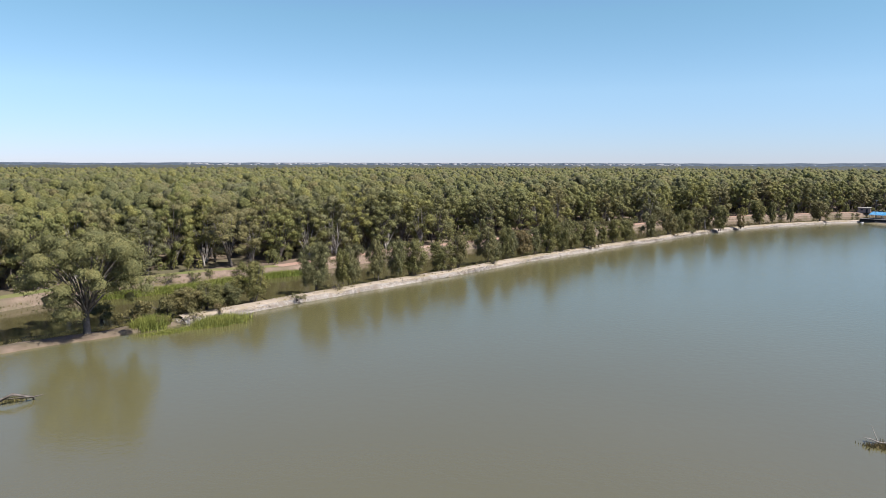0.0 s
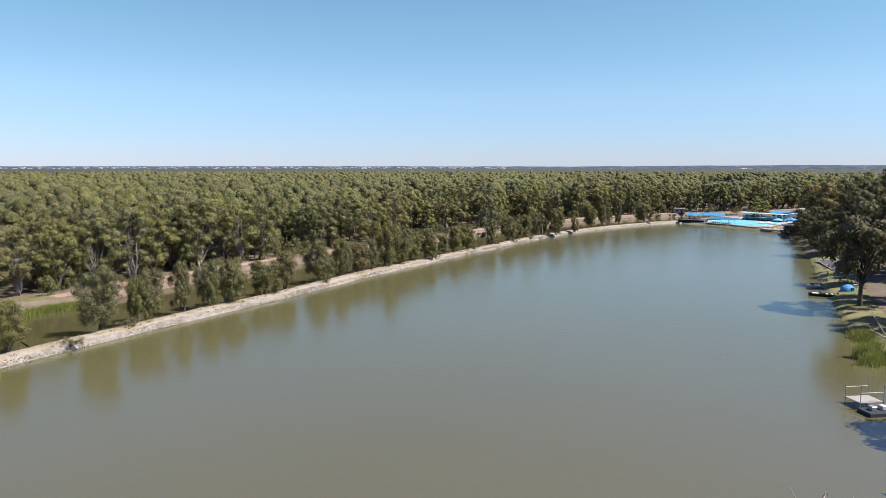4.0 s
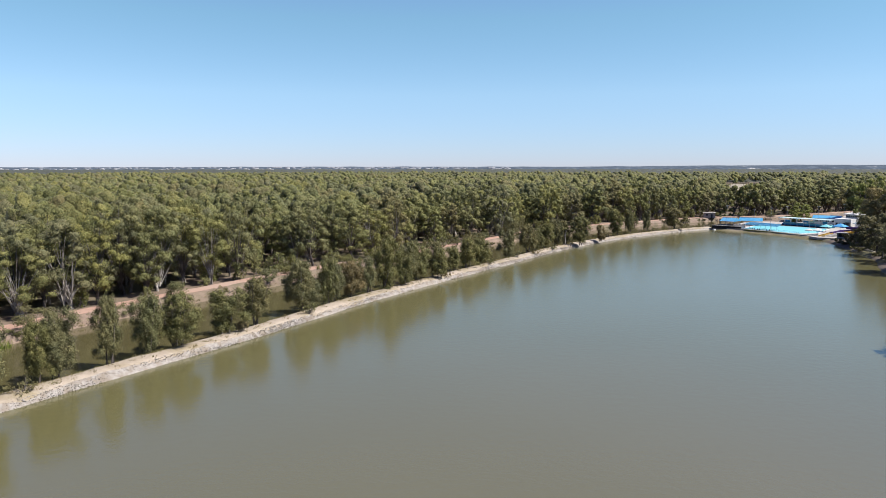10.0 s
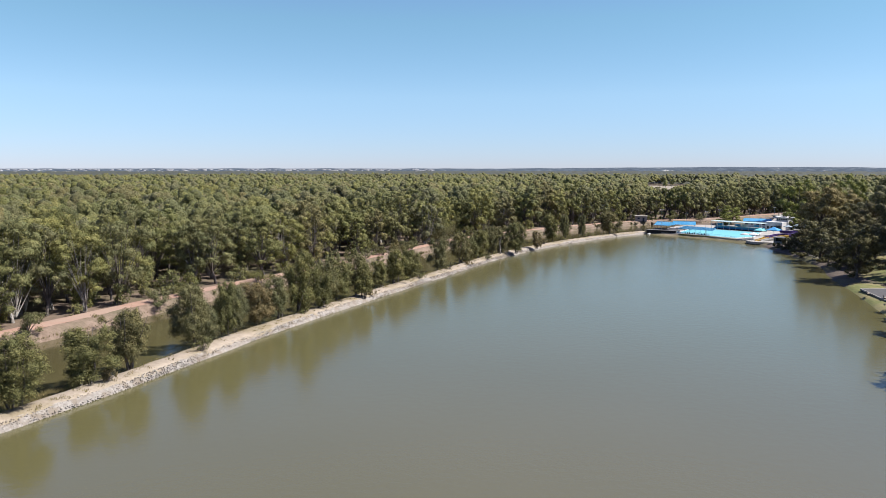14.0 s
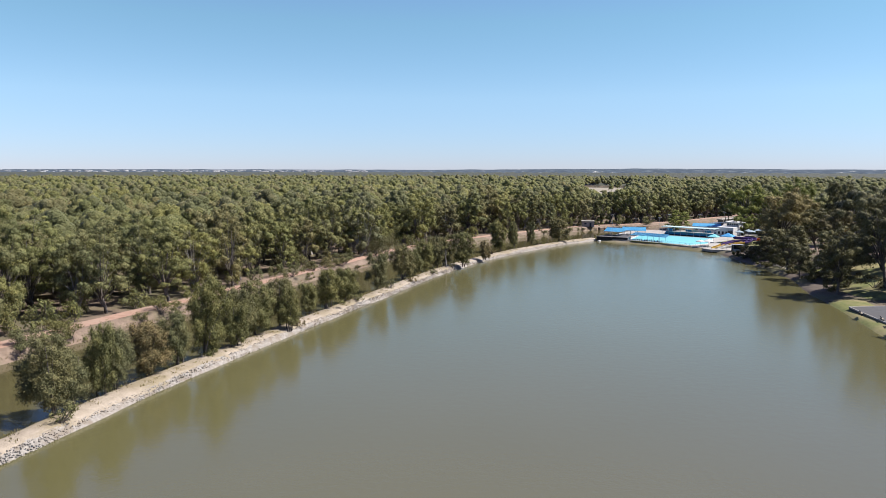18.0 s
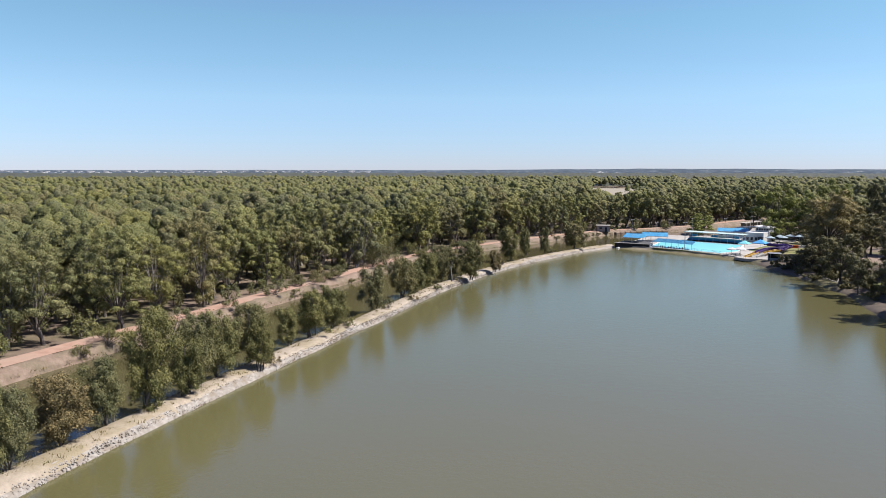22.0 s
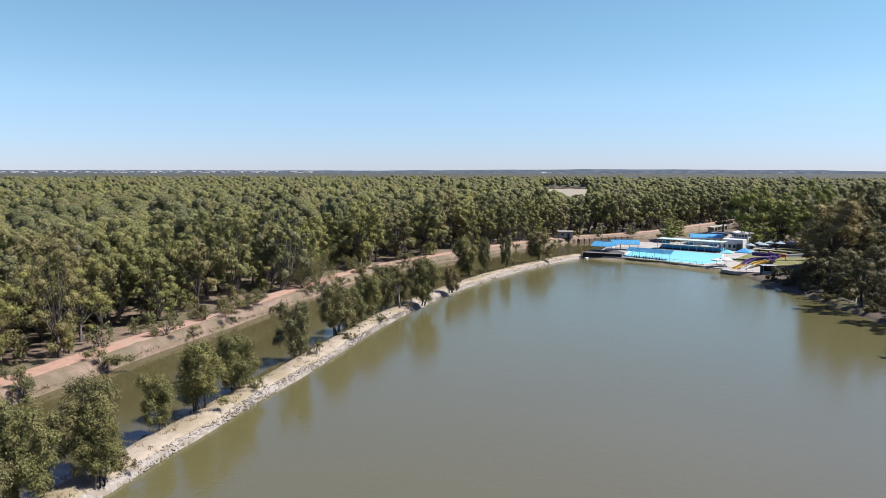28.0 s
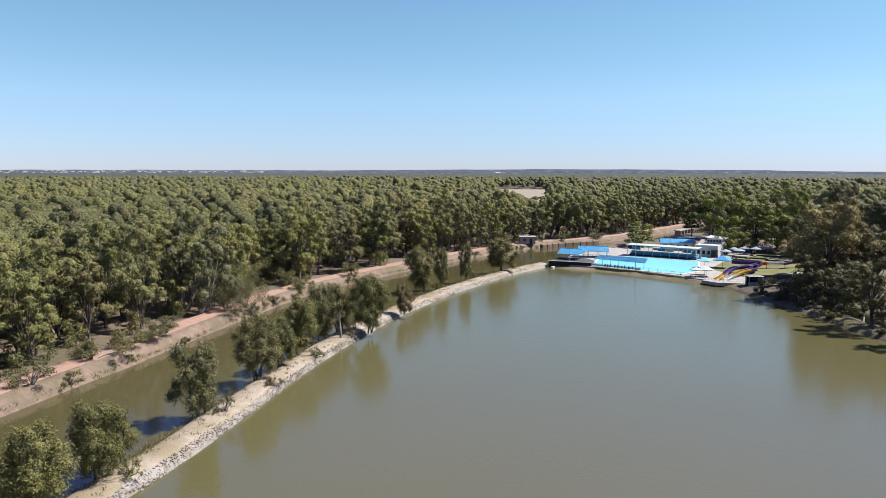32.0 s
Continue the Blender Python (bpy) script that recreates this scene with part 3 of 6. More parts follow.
# park trees on the other shore: x, y, height, crown width, tone
park_kinds = [tree_meshes(np.random.default_rng(200 + k), "gum", 18.0, 16.0, 7600, 0.5, LEAF_PARK, hearts=0.66, clumps=30, base=0.26, lean=0.06) for k in range(4)]
bronze_kinds = [tree_meshes(np.random.default_rng(220 + k), "gum", 18.0, 16.0, 15000, 0.42, LEAF_BRONZE, hearts=0.66, clumps=34, base=0.36, lean=0.05) for k in range(2)]
green_kinds = [tree_meshes(np.random.default_rng(230 + k), "gum", 18.0, 14.0, 7500, 0.5, LEAF_BRIGHT, hearts=0.66, clumps=30, base=0.10, lean=0.02) for k in range(2)]
PARK_TREES = [(62, 172, 20, 18, 0), (74, 199, 16, 13, 0), (90, 211, 25, 18, 0), (102, 214, 22, 18, 0), (96, 205, 22, 18, 0), (111, 253, 22, 18, 0), (89.6, 261.6, 14, 12, 0), (100.4, 260, 22, 17, 0), (119, 276, 25, 19, 0), (100, 279, 13, 12, 0), (134, 262, 24, 20, 0), (124, 252, 21, 17, 0), (140, 278, 24, 19, 0), (150, 300, 23, 18, 0), (146, 318, 21, 17, 0), (160, 330, 22, 17, 0), (100.6, 301.7, 14, 13, 0),
              (115, 331, 20, 20, 2), (128, 352, 13, 14, 2), (139, 357, 18, 16, 2), (124, 296, 16, 14, 0), (118, 303, 15, 13, 0), (111, 290, 12, 12, 0), (107, 313, 9, 9, 0), (103.5, 284, 9, 8, 0), (121, 343, 10, 10, 0),
              (152, 425, 24, 20, 1), (172, 415, 25, 16, 1), (142.5, 410, 11, 9, 1), (126, 441, 9.5, 13, 1), (121, 437, 7, 9, 1), (181, 402, 23, 14, 0), (162, 421, 21, 16, 1), (163, 409, 15, 14, 1), (152, 416, 10, 10, 1), (169, 402, 13, 12, 0), (176, 391, 12, 11, 0), (161, 395, 13, 11, 0), (189, 392, 20, 14, 0), (198, 378, 22, 16, 0),
              (210, 372, 22, 16, 0), (186, 366, 13, 12, 0), (140, 290, 22, 18, 0), (128, 268, 19, 16, 0), (76, 178, 21, 17, 0), (70, 150, 22, 17, 0), (64, 128, 18, 15, 0), (48, 100, 17, 15, 0), (42, 82, 16, 14, 0),
              (84, 140, 24, 18, 0), (60, 112, 20, 16, 0), (190, 352, 20, 15, 1), (125, 340, 11, 12, 0), (133, 347, 12, 12, 0), (107, 324, 10, 10, 0), (122, 322, 13, 12, 0), (130, 332, 13, 12, 0), (96, 288, 10, 9, 0), (110, 225, 19, 15, 0), (120, 240, 18, 15, 0)]
light_kinds = [tree_meshes(np.random.default_rng(250 + k), "gum", 18.0, 16.0, 3600, 0.95, LEAF_PARK, hearts=0.66, clumps=26, base=0.32, lean=0.06) for k in range(2)]
TONES = ((park_kinds, 16, "gum_tree", "spreading dark olive gum tree in the lakeside park"), (green_kinds, 14, "shade_tree", "leafy bright green shade tree beside the pool lawn"),
         (bronze_kinds, 16, "gum_tree", "broad bronze-olive gum with a high open crown above the eroded bank"))
for n, (x, y, h, w, tone) in enumerate(PARK_TREES):
    kinds, wide, kind, label = TONES[tone]
    if tone == 0 and (y < 255 or x > 184):
        kinds = light_kinds
    place_tree(kind, kinds[n % len(kinds)], x, y, max(0.5, ground_z(x, y)) - 0.1, n * 67 % 360, h / 18, label, "trees of the lakeside park", (w / wide) * 18 / h)
pale_gum = tree_meshes(np.random.default_rng(241), "gum", 20.0, 9.0, 1500, 0.5, LEAF_PARK, PALE_BARK, clumps=9, base=0.3, lean=0.04, limb_r=0.8)
place_tree("gum_tree", pale_gum, 148, 343, ground_z(148, 343) - 0.1, 40, 1.0, "slender pale-barked gum with sparse foliage on the slope", "trees of the lakeside park")

# ---------------------------------------------------------------- woods
PADDOCK = [(112, 600), (142, 588), (385, 1210), (300, 1245)]


def wooded(P, edge):
    """Which points may carry a tree of the woods."""
    far, bank = distance(P, CANAL_FAR), distance(P, SHORE)
    left = far > edge
    right = (far < 0) & (bank < -38) & ((P[:, 1] < 335) | (P[:, 0] > 205) | ((P[:, 1] > 452) & (far < -24)))
    right &= ~((P[:, 1] > 205) & (P[:, 1] < 262) & (bank > -60))
    return (left | right) & ~inside(P, PADDOCK)


def scatter(r, spacing, near, far_r, x0, x1, y0, y1):
    xs, ys = np.arange(x0, x1, spacing), np.arange(y0, y1, spacing)
    P = np.stack(np.meshgrid(xs, ys, indexing="ij"), -1).reshape(-1, 2) + r.uniform(-0.42, 0.42, (len(xs) * len(ys), 2)) * spacing
    d = np.hypot(P[:, 0] + 14, P[:, 1] - np.clip(P[:, 1], 0, 190))
    ang = np.degrees(np.arctan2(P[:, 0] + 3, P[:, 1] + 12))
    keep = (d >= near) & (d < far_r) & (ang > -62) & (ang < 58)
    return P[keep]


# the front of the woods, tree by tree
edge_kinds = [tree_meshes(np.random.default_rng(300 + k), "gum", 17.0, 11.5, 3600, 0.52, LEAF_EDGE, hearts=0.72, bark=PALE_BARK if k in (2, 5, 7) else BARK, clumps=22, base=0.13, limb_r=0.8, stems=1 + (k % 3 == 1), lean=0.07) for k in range(9)]
close_kinds = [tree_meshes(np.random.default_rng(310 + k), "gum", 17.0, 11.5, 9500, 0.31, LEAF_EDGE, hearts=0.62, bark=PALE_BARK if k in (1, 4) else BARK, clumps=26, base=0.13, limb_r=0.75, stems=1 + (k % 3 == 1), lean=0.07) for k in range(6)]
far_kinds = [tree_meshes(np.random.default_rng(320 + k), "gum", 17.0, 11.5, 1300, 0.7, LEAF_EDGE, BARK, hearts=0.82, clumps=20, base=0.13, stems=1 + (k % 3 == 1), lean=0.07) for k in range(5)]
r = np.random.default_rng(31)
P = scatter(r, 7.8, 0, 560, -330, 300, 40, 620)
dist = distance(P, CANAL_FAR)
front = P[(dist > 7.8) & (dist < 29) & (P[:, 0] < 290)]
for n, (x, y) in enumerate(sorted(map(tuple, front), key=lambda q: math.hypot(q[0] + 14, q[1] - min(q[1], 190)))[:298]):
    s = r.uniform(0.8, 1.28)
    place_tree("woodland_gum", close_kinds[n % 6] if n < 55 else edge_kinds[int(r.integers(9))] if n < 150 else far_kinds[n % 5], x, y, ground_z(x, y) - 0.1, r.uniform(0, 360), s, "olive-grey gum with bare forked trunk beside the dirt track", "gums at the edge of the woods", r.uniform(0.85, 1.15))

# understorey between the trunks
low_kinds = [tree_meshes(np.random.default_rng(340 + k), "column", 5.0, 5.5, 620, 0.5, LEAF_EDGE, clumps=14) for k in range(4)]
P = scatter(r, 6.5, 0, 420, -330, 200, 40, 560)
dist = distance(P, CANAL_FAR)
for n, (x, y, off) in enumerate([(*q, o) for q, o in zip(P, dist) if 7.2 < o < 20 and q[0] < 150]):
    if r.random() < (0.9 if off < 11 else 0.4):
        place_tree("understorey_tree", low_kinds[n % 4], x, y, ground_z(x, y) - 0.1, r.uniform(0, 360), r.uniform(0.5, 1.25), "low bushy sapling under the gums", "understorey of the woods", r.uniform(0.85, 1.3))

def woods(name, label, r, P, tall, wide, count, size, kinds, trunks, clumps=10, leaf=LEAF_WOODS, skirts=4, sizes=(0.72, 1.22)):
    """Joined woods: low-detail gums of several shapes, scattered."""
    V, Q, n, TV, TQ, tn = [], [], 0, [], [], 0
    Z = np.maximum(terrain(P), 0.8)
    pick = r.integers(0, kinds, len(P))
    for k in range(kinds):
        _, blobs = dome_shape(r, tall, wide, clumps, skirts=skirts)
        v0, q0, _ = with_cores(r, blobs, sprays(r, blobs, count, size, 0.1, True, 0.42, 0.5), 0.9)
        w0, wq = tube([(0, 0, -0.3), (0.1, 0, tall * 0.3), (0.5, 0.3, tall * 0.7)], [0.32, 0.25, 0.1], 4)
        sel = np.where(pick == k)[0]
        if not len(sel):
            continue
        a, s = r.uniform(0, 2 * np.pi, len(sel)), r.uniform(*sizes, len(sel))
        sz = s * r.uniform(0.88, 1.14, len(sel))
        for src, qs, VV, QQ, which in ((v0, q0, V, Q, 0), (w0, wq, TV, TQ, 1)):
            if which and not trunks:
                continue
            X = s[:, None] * (np.cos(a)[:, None] * src[:, 0] - np.sin(a)[:, None] * src[:, 1]) + P[sel, :1]
            Y = s[:, None] * (np.sin(a)[:, None] * src[:, 0] + np.cos(a)[:, None] * src[:, 1]) + P[sel, 1:]
            W = sz[:, None] * src[:, 2] + Z[sel, None]
            base_n = tn if which else n
            VV.append(np.stack([X, Y, W], -1).reshape(-1, 3))
            QQ.append((qs[None] + (base_n + np.arange(len(sel)) * len(src))[:, None, None]).reshape(-1, qs.shape[1]))
            if which:
                tn += len(sel) * len(src)
            else:
                n += len(sel) * len(src)
    ob = new(name, quad_mesh(name, np.vstack(V), np.vstack(Q), leaf, True))
    tagged(ob, label, "woods", kind="stuff")
    if trunks:
        tk = new(name + "_trunks", quad_mesh(name + "_trunks", np.vstack(TV), np.vstack(TQ), BARK))
        tagged(tk, "grey trunks standing in the woods", "woods", kind="stuff")


r = np.random.default_rng(41)
P = scatter(r, 7.6, 0, 330, -340, 330, 30, 560)
P = P[wooded(P, 29)]
close = (distance(P, CANAL_FAR) > 0) & (np.hypot(P[:, 0] + 14, P[:, 1] - np.clip(P[:, 1], 0, 190)) < 190)
woods("near_woods", "dense olive-green gum woods behind the canal", r, P[close], 16.5, 11.5, 760, 0.48, 8, True, 20, LEAF_NEAR)
left = distance(P, CANAL_FAR) > 0
woods("canal_woods", "olive-green gum woods along the canal", r, P[~close & left], 16.5, 12.0, 150, 0.6, 7, True, 17)
woods("park_woods", "olive gum woods round the lake park, backlit shade in their colour", r, P[~left], 17.0, 11.5, 160, 0.95, 7, True, 12, LEAF_BACKLIT_WOODS)
P = scatter(r, 10.0, 330, 720, -720, 700, -60, 960)
P = P[wooded(P, 38)]
woods("middle_woods", "olive-green gum canopy reaching away from the canal", r, P, 16.0, 12.5, 22, 0.9, 7, False, 12, LEAF_MIDDLE, 0, (0.8, 1.16))
P = scatter(r, 18.0, 720, 1450, -1400, 1300, -60, 1660)
P = P[wooded(P, 38)]
woods("far_woods", "distant flat gum canopy", r, P, 16.5, 19.0, 2, 1.2, 6, False, 7, LEAF_FAR_WOODS, 0, (0.88, 1.12))

# beyond: one rolling canopy to the hills
rr, aa = np.geomspace(650, 4300, 46), np.radians(np.linspace(-75, 65, 900))
R, A = np.meshgrid(rr, aa, indexing="ij")
X, Y = -14 + R * np.sin(A), 100 + R * np.cos(A)
xy = np.column_stack([X.ravel(), Y.ravel()])
Z = np.where(R.ravel() < 1400, 10.0, 13.5) + 3.5 * wobble(xy, 0.021) + np.where(R.ravel() < 1400, 1.0, 5.5) * rng.random(len(xy)) ** 2
bearing = np.degrees(A.ravel())
Z = np.where((R.ravel() < 1390) & (bearing > 12.5) & (bearing < 21.5), 0.9, Z)      # open round the paddock
i = (np.arange(45)[:, None] * 900 + np.arange(899)).ravel()
FAR_LEAF = surface("far_canopy", (0.050, 0.055, 0.038), (0.088, 0.092, 0.058), 0.06, (0.065, 0.068, 0.05), 0.006, bump=1.0, dist=4.0, bump_scale=0.05)
Q = np.stack([i, i + 1, i + 901, i + 900], 1)
far = new("far_canopy", quad_mesh("far_canopy", np.column_stack([xy, Z]), Q, FAR_LEAF))
tagged(far, "far flat woodland canopy below low hills", "woods", kind="stuff")

# low hills with pale paddocks; hazy distance is painted into their bluish colour
aa = np.radians(np.linspace(-80, 70, 500))
rr = np.array([4250, 4400, 4500, 4600, 4700, 4800.0])
R, A = np.meshgrid(rr, aa, indexing="ij")
ridge = np.array([14 + 7 * noise.noise((a * 9, 0, 1)) + 4 * noise.noise((a * 40, 0, 5)) + 22 * math.exp(-((math.degrees(a) - 22) / 16) ** 2) + 7 * math.exp(-((math.degrees(a) + 20) / 20) ** 2) for a in aa])
prof = np.array([-0.6, 0.55, 0.8, 0.95, 1.0, 0.9])[:, None]
Z = 16 + prof * (0.6 * ridge + 4)[None]
i = (np.arange(5)[:, None] * 500 + np.arange(499)).ravel()
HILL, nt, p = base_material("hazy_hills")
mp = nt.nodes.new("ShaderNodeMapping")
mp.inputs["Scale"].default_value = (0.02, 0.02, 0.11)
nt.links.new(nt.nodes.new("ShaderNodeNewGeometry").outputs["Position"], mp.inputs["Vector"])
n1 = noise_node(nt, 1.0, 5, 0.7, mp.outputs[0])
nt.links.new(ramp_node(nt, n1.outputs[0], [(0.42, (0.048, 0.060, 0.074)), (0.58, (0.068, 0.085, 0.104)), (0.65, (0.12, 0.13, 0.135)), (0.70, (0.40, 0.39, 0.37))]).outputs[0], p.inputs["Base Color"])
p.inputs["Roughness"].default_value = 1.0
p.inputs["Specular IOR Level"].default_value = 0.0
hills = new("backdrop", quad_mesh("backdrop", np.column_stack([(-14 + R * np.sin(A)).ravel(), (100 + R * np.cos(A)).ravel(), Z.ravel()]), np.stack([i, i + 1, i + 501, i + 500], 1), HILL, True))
tagged(hills, "low horizon hills with pale dry paddocks, hazy distance painted bluish", "hills", kind="structure")

# a pale town scattered over the hills
rt = np.random.default_rng(88)
TOWN = surface("town_walls", (0.30, 0.31, 0.33), (0.50, 0.50, 0.50), 0.05, bump=0.0)
cube = np.array([(x, y, z) for x in (-0.5, 0.5) for y in (-0.5, 0.5) for z in (0, 1)])
faces = np.array([(0, 1, 3, 2), (4, 6, 7, 5), (0, 4, 5, 1), (2, 3, 7, 6), (1, 5, 7, 3)])
V, Q = [], []
for k in range(230):
    b = radians(-42 + 40 * rt.random() ** 0.9)
    ring = rt.uniform(0.4, 1.3)
    dist_t = float(np.interp(ring, range(6), rr))
    z = 16 + float(np.interp(ring, range(6), prof[:, 0])) * (0.6 * float(np.interp(b, aa, ridge)) + 4)
    V.append(cube * (rt.uniform(10, 34), rt.uniform(8, 14), rt.uniform(2.5, 4.5)) + (-14 + dist_t * math.sin(b), 100 + dist_t * math.cos(b), z - 0.5))
    Q.append(faces + 8 * k)
tagged(new("town", quad_mesh("town", np.vstack(V), np.vstack(Q), TOWN)), "tiny pale buildings of a town on the far hills", "buildings", kind="stuff")

PADDOCK_M = surface("dry_paddock", (0.30, 0.26, 0.19), (0.36, 0.32, 0.24), 0.08, bump=0.0)
bm = bmesh.new()
prism(bm, PADDOCK, 0.5, 2.2)
me = bpy.data.meshes.new("paddock")
bm.to_mesh(me)
bm.free()
me.materials.append(PADDOCK_M)
tagged(new("paddock", me), "pale dry paddock in a clearing of the woods", "field", kind="structure")


# ---------------------------------------------------------------- pool grounds
CONCRETE = surface("pale_concrete", (0.40, 0.375, 0.335), (0.50, 0.475, 0.43), 1.2, (0.36, 0.335, 0.30), 0.2, bump=0.2, dist=0.03)
WHITE = surface("white_paint", (0.78, 0.78, 0.76), (0.84, 0.84, 0.82), 1.5, (0.68, 0.67, 0.63), 0.3, rough=0.5, bump=0.05)
BLUE_ROOF = surface("blue_roof_paint", (0.05, 0.27, 0.52), (0.08, 0.34, 0.60), 2.0, (0.12, 0.38, 0.60), 0.3, rough=0.45, bump=0.1)
TEAL_ROOF = surface("pale_aqua_roof", (0.52, 0.68, 0.66), (0.60, 0.74, 0.71), 1.5, rough=0.5, bump=0.05)
AQUA = surface("aqua_pool_paint", (0.20, 0.62, 0.70), (0.26, 0.68, 0.75), 1.0, (0.18, 0.58, 0.68), 0.15, rough=0.5, bump=0.0)
BLACK = surface("black_screen_cloth", (0.018, 0.019, 0.02), (0.03, 0.03, 0.03), 3.0, rough=0.8, bump=0.1)
STEEL = surface("galvanised_steel", (0.45, 0.46, 0.47), (0.55, 0.56, 0.57), 4.0, rough=0.45, metal=0.6, bump=0.05)
DARK = surface("dark_shade_panel", (0.03, 0.04, 0.05), (0.05, 0.06, 0.07), 2.0, bump=0.1)
PURPLE = surface("purple_fibreglass", (0.10, 0.05, 0.24), (0.13, 0.07, 0.28), 2.0, rough=0.35, bump=0.0)
YELLOW = surface("yellow_fibreglass", (0.70, 0.42, 0.06), (0.76, 0.50, 0.10), 2.0, rough=0.35, bump=0.0)
ORANGE = surface("orange_fibreglass", (0.62, 0.13, 0.03), (0.68, 0.18, 0.05), 2.0, rough=0.35, bump=0.0)
BLUE_CLOTH = surface("blue_canvas", (0.06, 0.30, 0.62), (0.09, 0.36, 0.68), 1.5, rough=0.7, bump=0.1)
PALE_CLOTH = surface("faded_canvas", (0.62, 0.64, 0.62), (0.72, 0.73, 0.70), 1.5, rough=0.8, bump=0.1)
GREY_CLOTH = surface("grey_blue_canvas", (0.30, 0.38, 0.42), (0.38, 0.46, 0.50), 1.5, rough=0.8, bump=0.1)
DRY_TURF = surface("dry_turf", (0.17, 0.15, 0.07), (0.27, 0.23, 0.12), 1.0, (0.30, 0.25, 0.17), 0.2, bump=0.6, dist=0.15)
ASPHALT = surface("worn_asphalt", (0.075, 0.075, 0.08), (0.115, 0.115, 0.12), 1.0, (0.095, 0.092, 0.09), 0.1, bump=0.3, dist=0.03)
BRICK = surface("shed_brick", (0.42, 0.34, 0.30), (0.50, 0.42, 0.37), 2.0, rough=0.85, bump=0.2)
RIPPLE = water_material("pool_water", (0.24, 0.70, 0.76), (0.30, 0.75, 0.80), 0.3, 0.15, 1.5)
TIMBER = surface("weathered_timber", (0.26, 0.22, 0.18), (0.38, 0.33, 0.27), 2.0, bump=0.3, dist=0.02)
GRASS_Z = 1.16
O, PU, PV = np.array((82.0, 391.0)), np.array((0.625, -0.7806)), np.array((0.7806, 0.625))
POOL_TURN = math.degrees(math.atan2(PU[1], PU[0]))


def site(u, v):
    """World x and y of a place on the pool grounds: u along the lake front, v away from the lake."""
    return tuple(O + u * PU + v * PV)


def at_site(u, v, z=1.12, turn=0.0):
    x, y = site(u, v)
    return pose(x, y, z, 0, 0, POOL_TURN + turn)


def plain(name, bm, mat, label, category, kind="structure"):
    me = bpy.data.meshes.new(name)
    bm.to_mesh(me)
    bm.free()
    me.materials.append(mat)
    return tagged(new(name, me), label, category, kind=kind)


plain("pool_deck", prism(bmesh.new(), POOLSIDE, -0.8, 1.1), CONCRETE, "pale concrete deck round the swimming pool", "deck")
plain("pool_lawn", prism(bmesh.new(), [site(*p) for p in ((31, 18), (46, 6), (54, 30), (58, 62), (36, 74), (28, 46))], 0.6, GRASS_Z), LAWN, "green lawn beside the swimming pool", "lawn")
plain("front_verge", prism(bmesh.new(), [(83.2, 389.0), (92.6, 376.6), (98.9, 365.4), (99.6, 366.0), (93.3, 377.3), (84.0, 389.8)], -0.2, 1.13), LAWN, "narrow grass verge along the pool front", "verge")

front = smooth_line([(73, 398.6), (83, 389.6), (92, 377.6), (98.4, 366.2), (101.2, 359)], 1.5)
tagged(swept("pool_bank", front, [(1.0, 0.6), (0.0, 0.85), (-0.5, 0.55), (-1.1, 0.2), (-2.2, -0.5)], DRY_TURF, 0.14, 21.0), "low dull grass bank below the pool front", "bank", kind="structure")

# the pool itself
pool = thing("swimming_pool", pose(0, 0, 0), "large turquoise outdoor pool with white coping", "pool")
RIM = [(82.8, 391.4), (91.9, 379.5), (100.4, 369.2), (109.5, 373.8), (121.7, 394.3), (106.3, 411.5), (96.0, 413.2)]
part("basin", prism(bmesh.new(), RIM, 0.4, 1.13), AQUA, pool)
part("water_surface", prism(bmesh.new(), RIM, 1.135, 1.17), RIPPLE, pool, "clear turquoise water")
for (x0, y0), (x1, y1) in zip(RIM, RIM[1:] + RIM[:1]):
    bm = bmesh.new()
    d = Vector((x1 - x0, y1 - y0, 0))
    box(bm, (x0 + x1) / 2, (y0 + y1) / 2, 1.17, d.length + 0.6, 0.6, 0.16, 0.03, Matrix.Rotation(math.atan2(d.y, d.x), 4, "Z"))
    part("coping", bm, WHITE, pool)

# dark screened wall at the lake corner
w0, w1 = Vector((71.5, 399.2, 0)), Vector((82.6, 391.4, 0))
d = w1 - w0
wall = thing("screen_wall", pose(*((w0 + w1) / 2), 0, 0, math.degrees(math.atan2(d.y, d.x))), "black-screened retaining wall with pale concrete cap", "wall")
for k in range(6):
    part("screen_panel", box(bmesh.new(), (k - 2.5) * d.length / 6, 0, 1.05, d.length / 6 - 0.06, 0.25, 2.0, 0.02), BLACK, wall)
part("cap", box(bmesh.new(), 0, 0.05, 2.13, d.length + 0.4, 0.6, 0.14, 0.03), CONCRETE, wall)
part("end_panel", box(bmesh.new(), d.length / 2 + 0.1, 1.4, 1.05, 0.25, 3.0, 2.0, 0.02), STEEL, wall, "grey end panel")
# paving in a dark grey that includes the shade under the shelters
plain("corner_terrace", prism(bmesh.new(), [(71.7, 399.6), (82.4, 392.0), (86, 397), (86, 404), (79, 408)], 0.3, 2.05), ASPHALT, "raised paved terrace behind the screen wall, shade in its grey", "deck")


